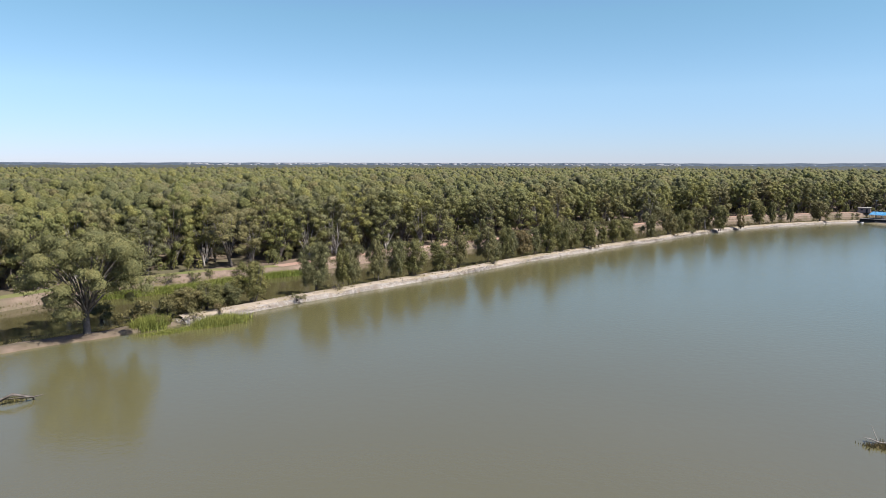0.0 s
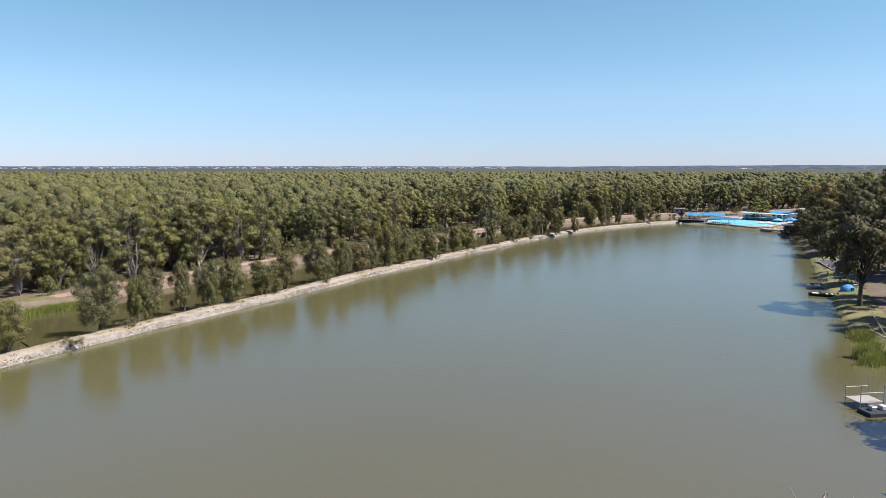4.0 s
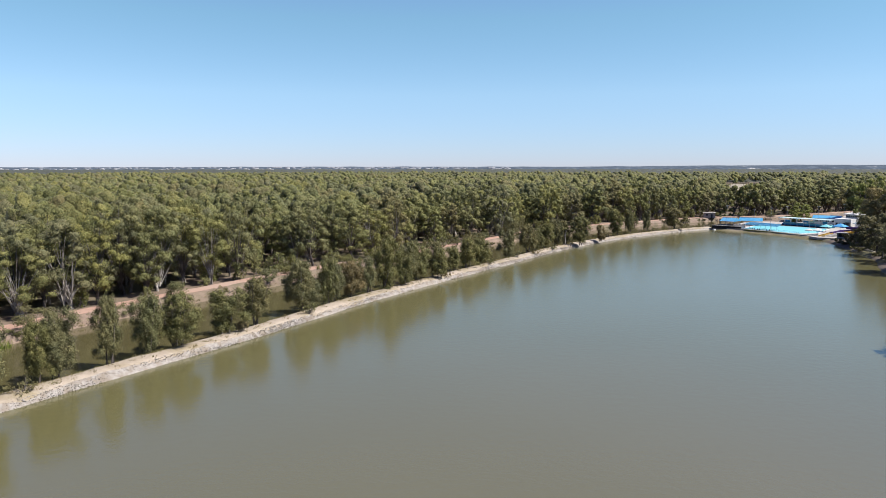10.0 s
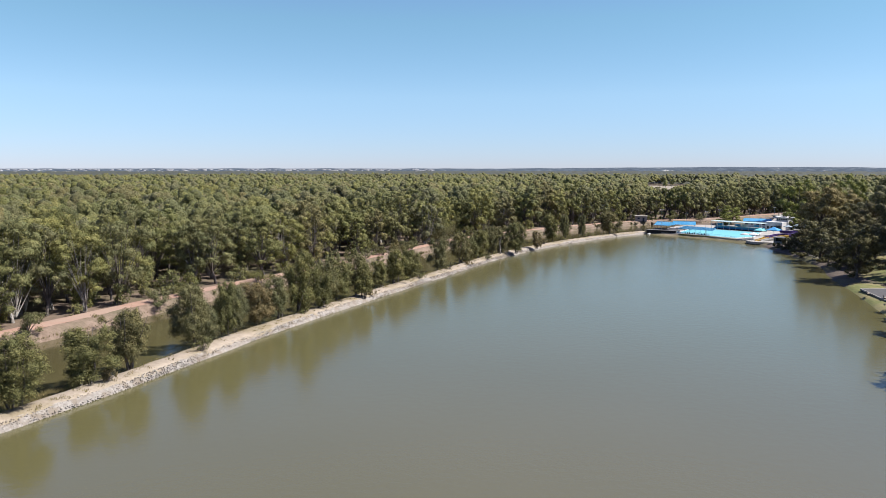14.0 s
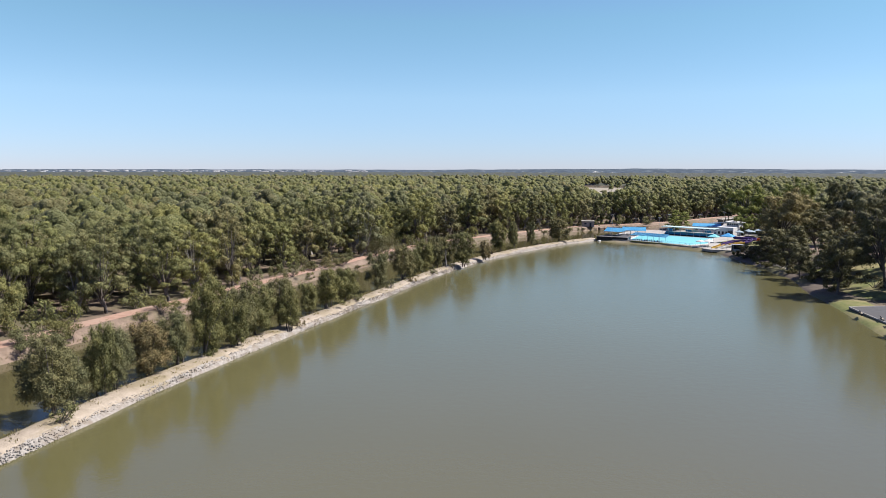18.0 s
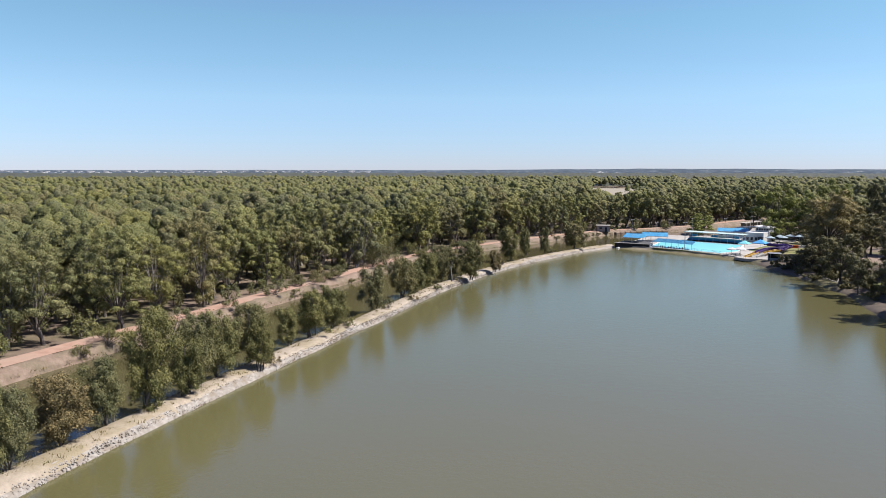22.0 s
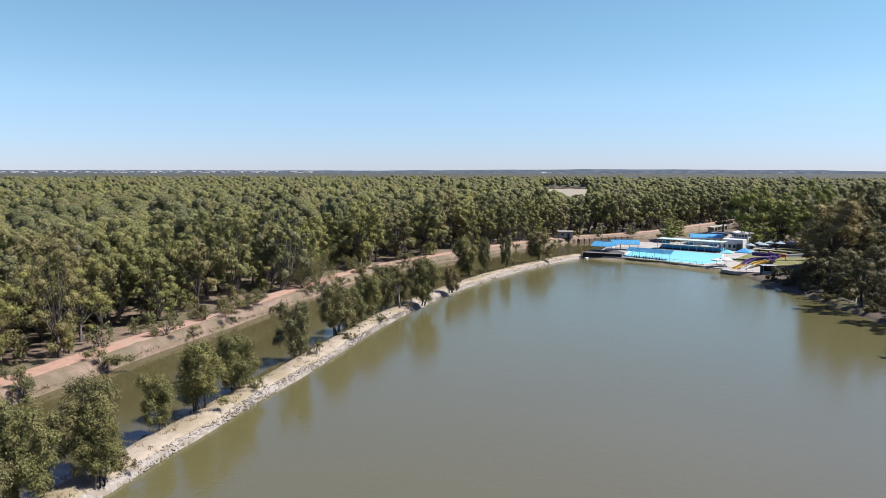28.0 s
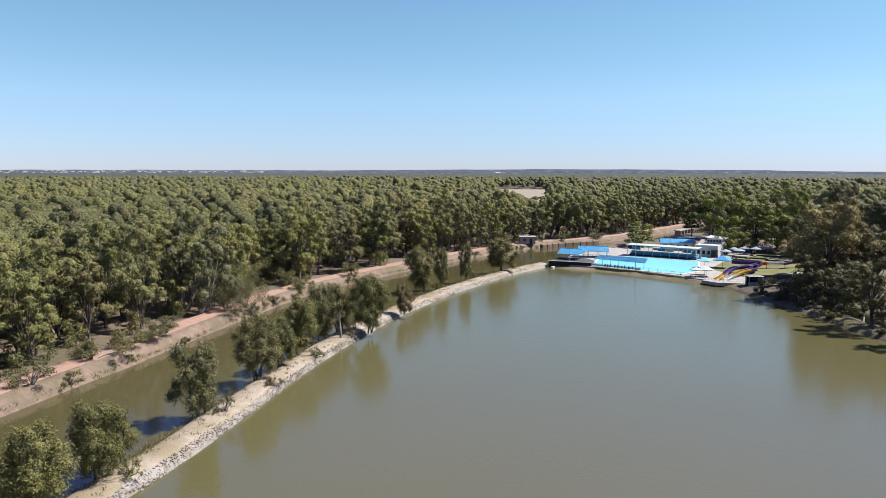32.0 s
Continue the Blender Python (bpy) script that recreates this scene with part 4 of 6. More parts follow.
def shelter(name, m, lx, ly, h, rise, label, roof=BLUE_ROOF, posts=(3, 2), group=""):
    """A post shelter with a low gabled sheet roof."""
    ob = thing(name, m, label, "shelter", group)
    bm = bmesh.new()
    pts = [(-lx / 2, -ly / 2, h), (lx / 2, -ly / 2, h), (lx / 2, ly / 2, h), (-lx / 2, ly / 2, h), (-lx / 2 + 0.1, 0, h + rise), (lx / 2 - 0.1, 0, h + rise)]
    v = [bm.verts.new(p) for p in pts]
    for f in ((0, 1, 5, 4), (2, 3, 4, 5), (1, 2, 5), (3, 0, 4), (3, 2, 1, 0)):
        bm.faces.new([v[k] for k in f])
    for k in range(1, int(lx / 0.9)):
        x = -lx / 2 + k * 0.9
        for s in (-1, 1):
            rod(bm, (x, s * ly / 2, h + 0.03), (x, 0, h + rise + 0.03), 0.035, sides=4)
    top = part("roof", bm, roof, ob)
    part("ridge_cap", box(bmesh.new(), 0, 0, h + rise + 0.04, lx - 0.1, 0.3, 0.08, 0.02), roof, top)
    part("fascia", box(box(bmesh.new(), 0, -ly / 2, h - 0.06, lx, 0.06, 0.2), 0, ly / 2, h - 0.06, lx, 0.06, 0.2), WHITE, ob)
    for a in np.linspace(-lx / 2 + 0.4, lx / 2 - 0.4, posts[0]):
        for b in np.linspace(-ly / 2 + 0.4, ly / 2 - 0.4, posts[1]):
            part("post", rod(bmesh.new(), (a, b, 0), (a, b, h), 0.07), STEEL, ob)
    for s in (-1, 1):
        bm = box(bmesh.new(), 0, s * (ly / 2 - 1.2), 0.45, lx * 0.7, 0.4, 0.06, 0.01)
        for q in (-0.3, 0, 0.3):
            box(bm, q * lx, s * (ly / 2 - 1.2), 0.21, 0.08, 0.3, 0.42)
        part("bench", bm, TIMBER, ob)
    return ob


shelter("picnic_shelter", pose(80.6, 402.6, 2.05, 0, 0, POOL_TURN + 8), 7.4, 6.6, 1.9, 1.5, "open shelter with bright blue gabled roof on the terrace", group="blue shelters")
shelter("picnic_shelter", pose(93.2, 413.6, 1.1, 0, 0, POOL_TURN + 30), 10.5, 6.4, 2.3, 1.4, "long open shelter with bright blue gabled roof", group="blue shelters", posts=(4, 2))

# blue sloping shade roof on the lake side of the pool
shade = thing("shade_roof", at_site(8.4, 4.8, 1.1), "long blue skillion shade roof on thin posts", "shelter")
bm = bmesh.new()
v = [bm.verts.new(p) for p in ((-8.5, -2.4, 2.1), (8.5, -2.4, 2.1), (7.4, 2.4, 3.0), (-8.5, 2.4, 3.0))]
bm.faces.new(v)
bmesh.ops.solidify(bm, geom=bm.faces[:], thickness=0.1)
for k in range(18):
    rod(bm, (-8.2 + k * 0.92, -2.4, 2.16), (-8.2 + k * 0.92, 2.3, 3.04), 0.016, sides=4)
part("roof", bm, BLUE_ROOF, shade)
for k in range(7):
    part("post", rod(bmesh.new(), (-8.1 + k * 2.7, -2.2, 0), (-8.1 + k * 2.7, -2.2, 2.15), 0.05), STEEL, shade)
r = np.random.default_rng(9)
# shrubs in tubs stand in for unidentified dark silhouettes below the roof
for k in range(9):
    x = -5.6 + k * 1.15 + r.uniform(-0.35, 0.35)
    h = r.uniform(0.4, 1.1)
    m = at_site(9.3 + x, 2.3, 1.16)
    tub = thing("dark_shape", m, "unidentified dark shape under the shade roof, built as a tub shrub", "plant", "tubs under the shade roof")
    part("tub", rod(bmesh.new(), (0, 0, 0), (0, 0, 0.35), 0.2, 0.26), DARK, tub)
    child("foliage", quad_mesh("foliage", *sprays(r, [(0, 0, 0.35 + h * 0.35, 0.2, h * 0.4)], 60, 0.18), LEAF_PARK), tub)

# long open stand behind the pool
stand = thing("grandstand", pose(116.5, 407.5, 1.1, 0, 0, math.degrees(math.atan2(-0.73, 0.685))), "long open stand with flat pale aqua roof and blue seating", "stand")
sheet = part("roof", box(bmesh.new(), 0, 0, 3.9, 24.5, 5.6, 0.14, 0.03), TEAL_ROOF, stand)
part("roof_edge", box(bmesh.new(), 0, -2.84, 3.86, 24.5, 0.08, 0.2), WHITE, sheet)
for k in range(11):
    part("roof_rib", box(bmesh.new(), -11.5 + k * 2.3, 0, 3.99, 0.06, 5.4, 0.05), TEAL_ROOF, sheet)
for k in range(9):
    part("post", rod(bmesh.new(), (-11.8 + k * 2.95, -2.5, 0), (-11.8 + k * 2.95, -2.5, 3.8), 0.08), WHITE, stand)
for k in range(3):
    part("seat_tier", box(bmesh.new(), 0, -1.0 + k * 1.1, 0.3 + k * 0.35, 23, 1.05, 0.4 + k * 0.35, 0.02), (DARK, BLUE_CLOTH, AQUA)[k], stand)
part("rear_wall", box(bmesh.new(), 0, 2.7, 0.55, 24.3, 0.15, 1.1), AQUA, stand, "aqua-painted rear wall")
for k in range(9):
    part("rear_post", rod(bmesh.new(), (-11.8 + k * 2.95, 2.5, 0), (-11.8 + k * 2.95, 2.5, 3.8), 0.08), WHITE, stand)
for k in (0, 3, 4, 6):
    part("wall_panel", box(bmesh.new(), -10.3 + k * 2.95, 2.58, 2.2, 2.6, 0.08, 1.0, 0.02), WHITE if k % 3 else BLUE_CLOTH, stand)

# buildings behind
blue = thing("change_rooms", pose(134, 428, 1.1, 0, 0, POOL_TURN + 25), "low white building with blue roof and yellow corner", "building")
part("wall", box(bmesh.new(), 0, 0, 1.4, 12, 6, 2.8, 0.03), WHITE, blue)
bm = bmesh.new()
v = [bm.verts.new(p) for p in ((-6.5, -3.5, 2.8), (6.5, -3.5, 2.8), (6.5, 3.5, 2.8), (-6.5, 3.5, 2.8), (-6.3, 0, 4.1), (6.3, 0, 4.1))]
for f in ((0, 1, 5, 4), (2, 3, 4, 5), (1, 2, 5), (3, 0, 4), (3, 2, 1, 0)):
    bm.faces.new([v[k] for k in f])
part("roof", bm, BLUE_ROOF, blue)
part("corner_panel", box(bmesh.new(), 5.4, -3.05, 1.5, 1.2, 0.14, 2.8), YELLOW, blue, "yellow corner panel")
for k in range(4):
    window = part("window", box(bmesh.new(), -4.6 + k * 2.5, -3.03, 1.7, 1.3, 0.1, 0.9), DARK, blue)
    part("sill", box(bmesh.new(), -4.6 + k * 2.5, -3.1, 1.2, 1.5, 0.22, 0.08, 0.01), CONCRETE, window)
house = thing("filter_building", pose(137, 410.5, 1.1, 0, 0, POOL_TURN + 4), "two-storey white pool building with ramped side and dark openings", "building")
part("wall", box(bmesh.new(), 0, 0, 2.0, 7.5, 13, 4.0, 0.05), WHITE, house)
part("upper_wall", box(bmesh.new(), 1.0, 3.0, 4.9, 5.0, 6.5, 1.8, 0.05), WHITE, house)
part("roof", box(bmesh.new(), 1.0, 3.0, 5.95, 6.2, 8.0, 0.22, 0.03, Matrix.Rotation(radians(5), 4, "Y")), WHITE, house)
bm = bmesh.new()
v = [bm.verts.new(p) for p in ((-5.2, -7, 0), (-3.8, -7, 0), (-3.8, 6, 4.3), (-5.2, 6, 4.3), (-5.2, -7, 0.5), (-3.8, -7, 0.5), (-3.8, 6, 4.8), (-5.2, 6, 4.8))]
for f in ((0, 3, 2, 1), (4, 5, 6, 7), (0, 1, 5, 4), (1, 2, 6, 5), (2, 3, 7, 6), (3, 0, 4, 7)):
    bm.faces.new([v[k] for k in f])
part("ramp", bm, CONCRETE, house)
for k in range(4):
    window = part("window", box(bmesh.new(), -2.6 + k * 1.7, -6.52, 1.5, 0.9, 0.1, 1.2), DARK, house)
    part("sill", box(bmesh.new(), -2.6 + k * 1.7, -6.58, 0.86, 1.1, 0.2, 0.08, 0.01), CONCRETE, window)
# added cylinder in place of the dark opening on this side
part("dark_opening", rod(bmesh.new(), (3.0, -7.6, 0), (3.0, -7.6, 2.6), 1.1, sides=20), DARK, house, "dark cylinder standing in for an opening")
for k in range(5):
    part("window", box(bmesh.new(), -1.0 + k * 1.0, -0.3, 5.0, 0.7, 0.1, 0.8), DARK, house)
awning = thing("white_awning", pose(142.5, 430, 1.1, 0, 0, POOL_TURN), "flat white awning roof on thin posts", "shelter")
part("roof", box(bmesh.new(), 0, 0, 4.4, 11, 6, 0.18, 0.03, Matrix.Rotation(radians(-6), 4, "Y")), WHITE, awning)
for a in (-5, 5):
    for b in (-2.6, 2.6):
        part("post", rod(bmesh.new(), (a, b, 0), (a, b, 4.4), 0.08), STEEL, awning)


def umbrella(m, radius, h, cloth, label, group, sides=8):
    """A pole umbrella with a pyramid canopy and a short valance."""
    ob = thing("umbrella", m, label, "umbrella", group)
    bm = bmesh.new()
    top = bm.verts.new((0, 0, h + radius * 0.38))
    ring = [bm.verts.new((radius * math.cos(a), radius * math.sin(a), h)) for a in np.arange(sides) * 2 * math.pi / sides]
    low = [bm.verts.new((v.co.x, v.co.y, h - 0.22)) for v in ring]
    for k in range(sides):
        n = (k + 1) % sides
        bm.faces.new((top, ring[k], ring[n]))
        bm.faces.new((ring[k], low[k], low[n], ring[n]))
    canopy = part("canopy", bm, cloth, ob)
    part("finial", rod(bmesh.new(), (0, 0, h + radius * 0.36), (0, 0, h + radius * 0.38 + 0.22), 0.06, 0.02), STEEL, canopy)
    part("pole", rod(bmesh.new(), (0, 0, 0), (0, 0, h + radius * 0.36), 0.05), STEEL, ob)
    part("base", rod(bmesh.new(), (0, 0, 0), (0, 0, 0.12), 0.4, 0.32, 12), CONCRETE, ob)
    return ob


umbrella(pose(120.3, 379.0, GRASS_Z), 3.4, 2.6, BLUE_CLOTH, "large bright blue square umbrella at the pool", "poolside umbrellas", 4)
umbrella(pose(114.9, 380.3, 1.1), 2.6, 2.4, RIPPLE, "large pale turquoise umbrella at the pool", "poolside umbrellas", 4)
for x, y, rad in ((102.2, 364.6, 2.4), (105.2, 364.2, 2.8), (106.8, 367.6, 2.2)):
    umbrella(pose(x, y, 1.12, 0, 0, 20), 0.72 * rad, 2.1, PALE_CLOTH, "faded white pole umbrella beside the pool", "poolside umbrellas")
for x, y in ((137, 402), (144, 407.5), (149.5, 409), (156, 413), (152, 406.5), (143, 403), (158, 408)):
    umbrella(pose(x, y, GRASS_Z, 0, 0, 11), 1.9, 2.2, GREY_CLOTH, "grey-blue umbrella on the pool lawn", "lawn umbrellas")
for x, y in ((140, 394), (147, 400), (153, 409), (135, 394.5), (146, 392)):
    tb = thing("picnic_table", pose(x, y, GRASS_Z, 0, 0, 40), "dark green picnic table on the lawn", "table", "lawn tables")
    part("tabletop", box(bmesh.new(), 0, 0, 0.74, 1.9, 0.8, 0.06, 0.01), LEVEE, tb)
    for s in (-1, 1):
        part("bench", box(bmesh.new(), 0, s * 0.75, 0.44, 1.9, 0.28, 0.05, 0.01), LEVEE, tb)
        part("leg", box(bmesh.new(), s * 0.7, 0, 0.36, 0.08, 1.5, 0.72), DARK, tb)


def slide(name, path, mats, label, width=0.75):
    """A water slide: a half-pipe chute in lengths, on posts."""
    ob = thing(name, pose(0, 0, 0), label, "water slide", "water slides")
    L = smooth_line([(x, y) for x, y, _ in path], 0.8)
    s = np.linspace(0, 1, len(L))
    Z = np.interp(s, np.linspace(0, 1, len(path)), [p[2] for p in path])
    nrm = left_of(L)
    n = len(mats)
    for k in range(n):
        a, b = k * (len(L) - 1) // n, (k + 1) * (len(L) - 1) // n
        bm = bmesh.new()
        rows = []
        for i in range(a, b + 1):
            rows.append([bm.verts.new((*(L[i] + width * math.cos(q) * nrm[i]), Z[i] + width * (0.62 - math.sin(q)))) for q in np.linspace(-0.35, math.pi + 0.35, 9)])
        rims = {j: [row[j].co.copy() for row in rows] for j in (0, 8)}
        for r0, r1 in zip(rows, rows[1:]):
            for j in range(8):
                bm.faces.new((r0[j], r0[j + 1], r1[j + 1], r1[j]))
        bmesh.ops.solidify(bm, geom=bm.faces[:], thickness=0.07)
        chute = part("chute", bm, mats[k], ob)
        for side in (0, 8):
            lip = bmesh.new()
            for r0, r1 in zip(rims[side], rims[side][1:]):
                rod(lip, r0, r1, 0.06, sides=5)
            part("rim", lip, mats[k], chute)
    for i in range(3, len(L), 6):
        if Z[i] > 1.7:
            part("post", rod(bmesh.new(), (*L[i], 1.0), (*L[i], Z[i] - 0.2), 0.09), STEEL, ob)
    return ob


slide("water_slide", [(127, 377, 2.9), (128, 372, 2.7), (123, 369.5, 2.4), (118, 369.5, 2.1), (113, 365.5, 1.8), (107.5, 360, 1.5), (103.8, 357.2, 1.0)], (PURPLE, PURPLE, PURPLE, YELLOW), "purple water slide with yellow end running into the lake")
slide("water_slide", [(122, 377, 3.0), (126.5, 373.2, 2.7), (122.5, 366.8, 2.3), (116, 363.6, 1.9), (110, 359.6, 1.4), (106, 356.4, 1.0)], (PURPLE, PURPLE, YELLOW, WHITE), "purple and yellow water slide beside its twin")
slide("water_slide", [(146, 374, 2.8), (141.5, 374.6, 2.7), (137, 373.4, 2.5), (132, 375.4, 2.4), (127.5, 376.6, 2.2)], (ORANGE, PURPLE, WHITE, ORANGE), "orange and white water slide crossing the lawn")
slide("water_slide", [(178, 382, 7.2), (170, 376, 6.2), (160, 374, 5.4), (152, 376, 4.8), (144, 373, 4.2)], (ORANGE, YELLOW, PURPLE, BLUE_CLOTH), "long blue, yellow and red water slide on the slope")
tower = thing("slide_tower", pose(179, 384, max(1.0, ground_z(179, 384))), "slide tower with blue shade roof on the slope", "tower")
part("platform", box(bmesh.new(), 0, 0, 5.2, 4, 4, 0.25, 0.03), TIMBER, tower)
part("roof", box(bmesh.new(), 0, 0, 8.0, 9, 6, 0.2, 0.04, Matrix.Rotation(radians(5), 4, "X")), BLUE_CLOTH, tower)
for a in (-1.8, 1.8):
    for b in (-1.8, 1.8):
        part("post", rod(bmesh.new(), (a, b, 0), (a, b, 8.0), 0.1), STEEL, tower)
landing = thing("splash_deck", pose(0, 0, 0), "pale splash deck over the water at the slide ends", "deck")
part("deck", prism(bmesh.new(), [(100.2, 358.5), (101.8, 353.8), (108.5, 350.8), (112, 356), (106, 361)], 0.25, 1.15), CONCRETE, landing)
for a, b in (((100.2, 358), (101.8, 354)), ((101.8, 354), (109.4, 350.4))):
    for k in range(6):
        x, y = a[0] + (b[0] - a[0]) * k / 5, a[1] + (b[1] - a[1]) * k / 5
        part("rail_post", rod(bmesh.new(), (x, y, 1.15), (x, y, 2.15), 0.035, sides=6), WHITE, landing)
    part("rail", rod(rod(bmesh.new(), (*a, 2.12), (*b, 2.12), 0.035, sides=6), (*a, 1.65), (*b, 1.65), 0.025, sides=6), WHITE, landing)
    for k in range(3):
        x, y = a[0] + (b[0] - a[0]) * k / 2, a[1] + (b[1] - a[1]) * k / 2
        part("pile", rod(bmesh.new(), (x, y, -1.5), (x, y, 0.3), 0.14), TIMBER, landing)
kiosk = thing("pump_kiosk", pose(108.5, 348.0, 0.7, 0, 0, -15), "small open-fronted grey kiosk on posts at the bank", "kiosk")
# rear wall coloured dark to carry the shade inside the kiosk
part("rear_wall", box(bmesh.new(), 0, 1.1, 1.6, 3.4, 0.12, 2.5, 0.02), DARK, kiosk)
part("side_wall", box(bmesh.new(), 1.65, 0, 1.6, 0.12, 2.2, 2.5, 0.02), GREY_CLOTH, kiosk)
part("counter", box(bmesh.new(), -0.1, -0.9, 0.9, 3.0, 0.4, 0.9, 0.02), GREY_CLOTH, kiosk)
part("roof", box(bmesh.new(), 0, 0, 2.95, 4.0, 3.0, 0.15, 0.03), STEEL, kiosk)
for a in (-1.5, 1.5):
    for b in (-1.0, 1.0):
        part("post", rod(bmesh.new(), (a, b, -0.3), (a, b, 2.9), 0.07), STEEL, kiosk)
retain = thing("retaining_wall", pose(121, 358, 0, 0, 0, -9), "long grey retaining wall above the bank", "wall")
for k in range(5):
    part("wall_block", box(bmesh.new(), -5.2 + k * 2.6, 0, 1.0, 2.56, 0.3, 2.0, 0.03), TIMBER, retain)

for x, y, h in ((77.3, 396, 10.5), (91.5, 379.5, 10.5), (112, 420, 9), (98, 425, 7), (127, 421, 9), (139, 421, 10)):
    lp = thing("light_pole", pose(x, y, 1.0), "tall thin steel light pole at the pool", "lamp", "pool light poles")
    part("pole", rod(bmesh.new(), (0, 0, 0), (0, 0, h), 0.07, 0.035), STEEL, lp)
    part("arm", rod(bmesh.new(), (-0.6, 0, h), (0.6, 0, h), 0.05), STEEL, lp)
    for s in (-0.6, 0.6):
        head = part("lamp_head", box(bmesh.new(), s, 0, h - 0.06, 0.3, 0.18, 0.1, 0.02), STEEL, lp)
        part("lens", box(bmesh.new(), s, 0, h - 0.12, 0.24, 0.13, 0.03), PALE_CLOTH, head, "milky lamp lens")
# fence along the pool front
fence = thing("pool_fence", pose(0, 0, 0), "thin steel rail fence along the pool front", "fence")
fl = smooth_line([(83.2, 390.2), (92.2, 378.2), (98.8, 366.8), (100.6, 361.5)], 2.5)
for a, b in zip(fl, fl[1:]):
    part("post", rod(bmesh.new(), (*a, 1.0), (*a, 2.2), 0.035, sides=6), STEEL, fence)
    part("rail", rod(rod(bmesh.new(), (*a, 2.16), (*b, 2.16), 0.025, sides=5), (*a, 1.6), (*b, 1.6), 0.02, sides=5), STEEL, fence)
flt = thing("float_box", pose(72.2, 397.2, -0.1, 0, 0, 30), "small white float moored at the wall", "float")
part("body", box(bmesh.new(), 0, 0, 0.25, 1.5, 0.8, 0.55, 0.08), WHITE, flt)
part("lid", box(bmesh.new(), 0, 0, 0.56, 1.2, 0.6, 0.08, 0.03), PALE_CLOTH, flt)

# brick shed on the canal bank, and an eroded earth bank built of blocks
shed = thing("pump_shed", pose(83, 453.5, 1.9, 0, 0, -12), "small square brick pump shed with flat roof", "shed")
part("wall", box(bmesh.new(), 0, 0, 1.35, 6.0, 4.4, 2.7, 0.03), BRICK, shed)
part("roof", box(bmesh.new(), 0, 0, 2.8, 6.6, 5.0, 0.2, 0.03), CONCRETE, shed)
door = part("door", box(bmesh.new(), 1.2, -2.22, 1.0, 0.95, 0.08, 2.0, 0.01), DARK, shed)
part("handle", rod(bmesh.new(), (0.86, -2.3, 0.95), (0.86, -2.3, 1.15), 0.03), STEEL, door)
part("window", box(bmesh.new(), -1.3, -2.22, 1.6, 1.1, 0.08, 0.8, 0.01), DARK, shed)
bank_blocks = thing("eroded_bank_blocks", pose(0, 0, 0), "eroded tan earth bank below the track, built as blocks", "wall")
cl = smooth_line([(88.5, 452.5), (97, 456.5), (108, 460), (118, 463.5)], 3.0)
for a, b in zip(cl, cl[1:]):
    d = b - a
    part("wall_block", box(bmesh.new(), *((a + b) / 2), 0.45, np.linalg.norm(d) + 0.1, 1.7, 2.2, 0.35, Matrix.Rotation(math.atan2(d[1], d[0]), 4, "Z")), SOIL, bank_blocks)
reg = thing("canal_regulator", pose(176, 492, 0, 0, 0, 40), "concrete canal regulator bridge with handrails", "bridge")
part("deck", box(bmesh.new(), 0, 0, 2.9, 22, 3, 0.4, 0.05), CONCRETE, reg)
for k in range(5):
    part("pier", box(bmesh.new(), -9 + k * 4.5, 0, 0.6, 0.6, 3, 4.3, 0.05), CONCRETE, reg)
for s in (-1.4, 1.4):
    part("rail", rod(bmesh.new(), (-11, s, 3.95), (11, s, 3.95), 0.05), STEEL, reg)
    for k in range(8):
        part("rail_post", rod(bmesh.new(), (-10.8 + k * 3.08, s, 3.0), (-10.8 + k * 3.08, s, 3.95), 0.04), STEEL, reg)

# ---------------------------------------------------------------- the park shore
carpark = plain("car_park", prism(bmesh.new(), [(77.2, 222.5), (84, 218.8), (104, 221.5), (106, 243), (96.5, 246.2), (81.6, 245.6), (79.2, 233.5)], 0.3, 1.19), ASPHALT, "grey asphalt car park near the shore", "car park")
kerbs = thing("kerb", pose(0, 0, 0), "pale concrete kerb round the car park", "kerb")
KP = [(84, 218.8), (77.2, 222.5), (79.2, 233.5), (81.6, 245.6), (96.5, 246.2), (106, 243)]
for a, b in zip(KP, KP[1:]):
    n = int(math.dist(a, b) / 2.4)
    for k in range(n):
        x0, y0, x1, y1 = a[0] + (b[0] - a[0]) * k / n, a[1] + (b[1] - a[1]) * k / n, a[0] + (b[0] - a[0]) * (k + 1) / n, a[1] + (b[1] - a[1]) * (k + 1) / n
        part("kerb_stone", box(bmesh.new(), (x0 + x1) / 2, (y0 + y1) / 2, 1.08, math.dist((x0, y0), (x1, y1)) - 0.03, 0.22, 0.3, 0.02, Matrix.Rotation(math.atan2(y1 - y0, x1 - x0), 4, "Z")), CONCRETE, kerbs)
for k in range(8):
    bl = thing("bollard", pose(83 + k * 2.2, 218.8 + k * 0.5, 0.9), "short dark timber bollard beside the car park", "bollard", "car park bollards")
    part("post", rod(bmesh.new(), (0, 0, 0), (0, 0, 1.1), 0.11, 0.1), TIMBER, bl)
    part("cap", rod(bmesh.new(), (0, 0, 1.1), (0, 0, 1.16), 0.13), STEEL, bl)
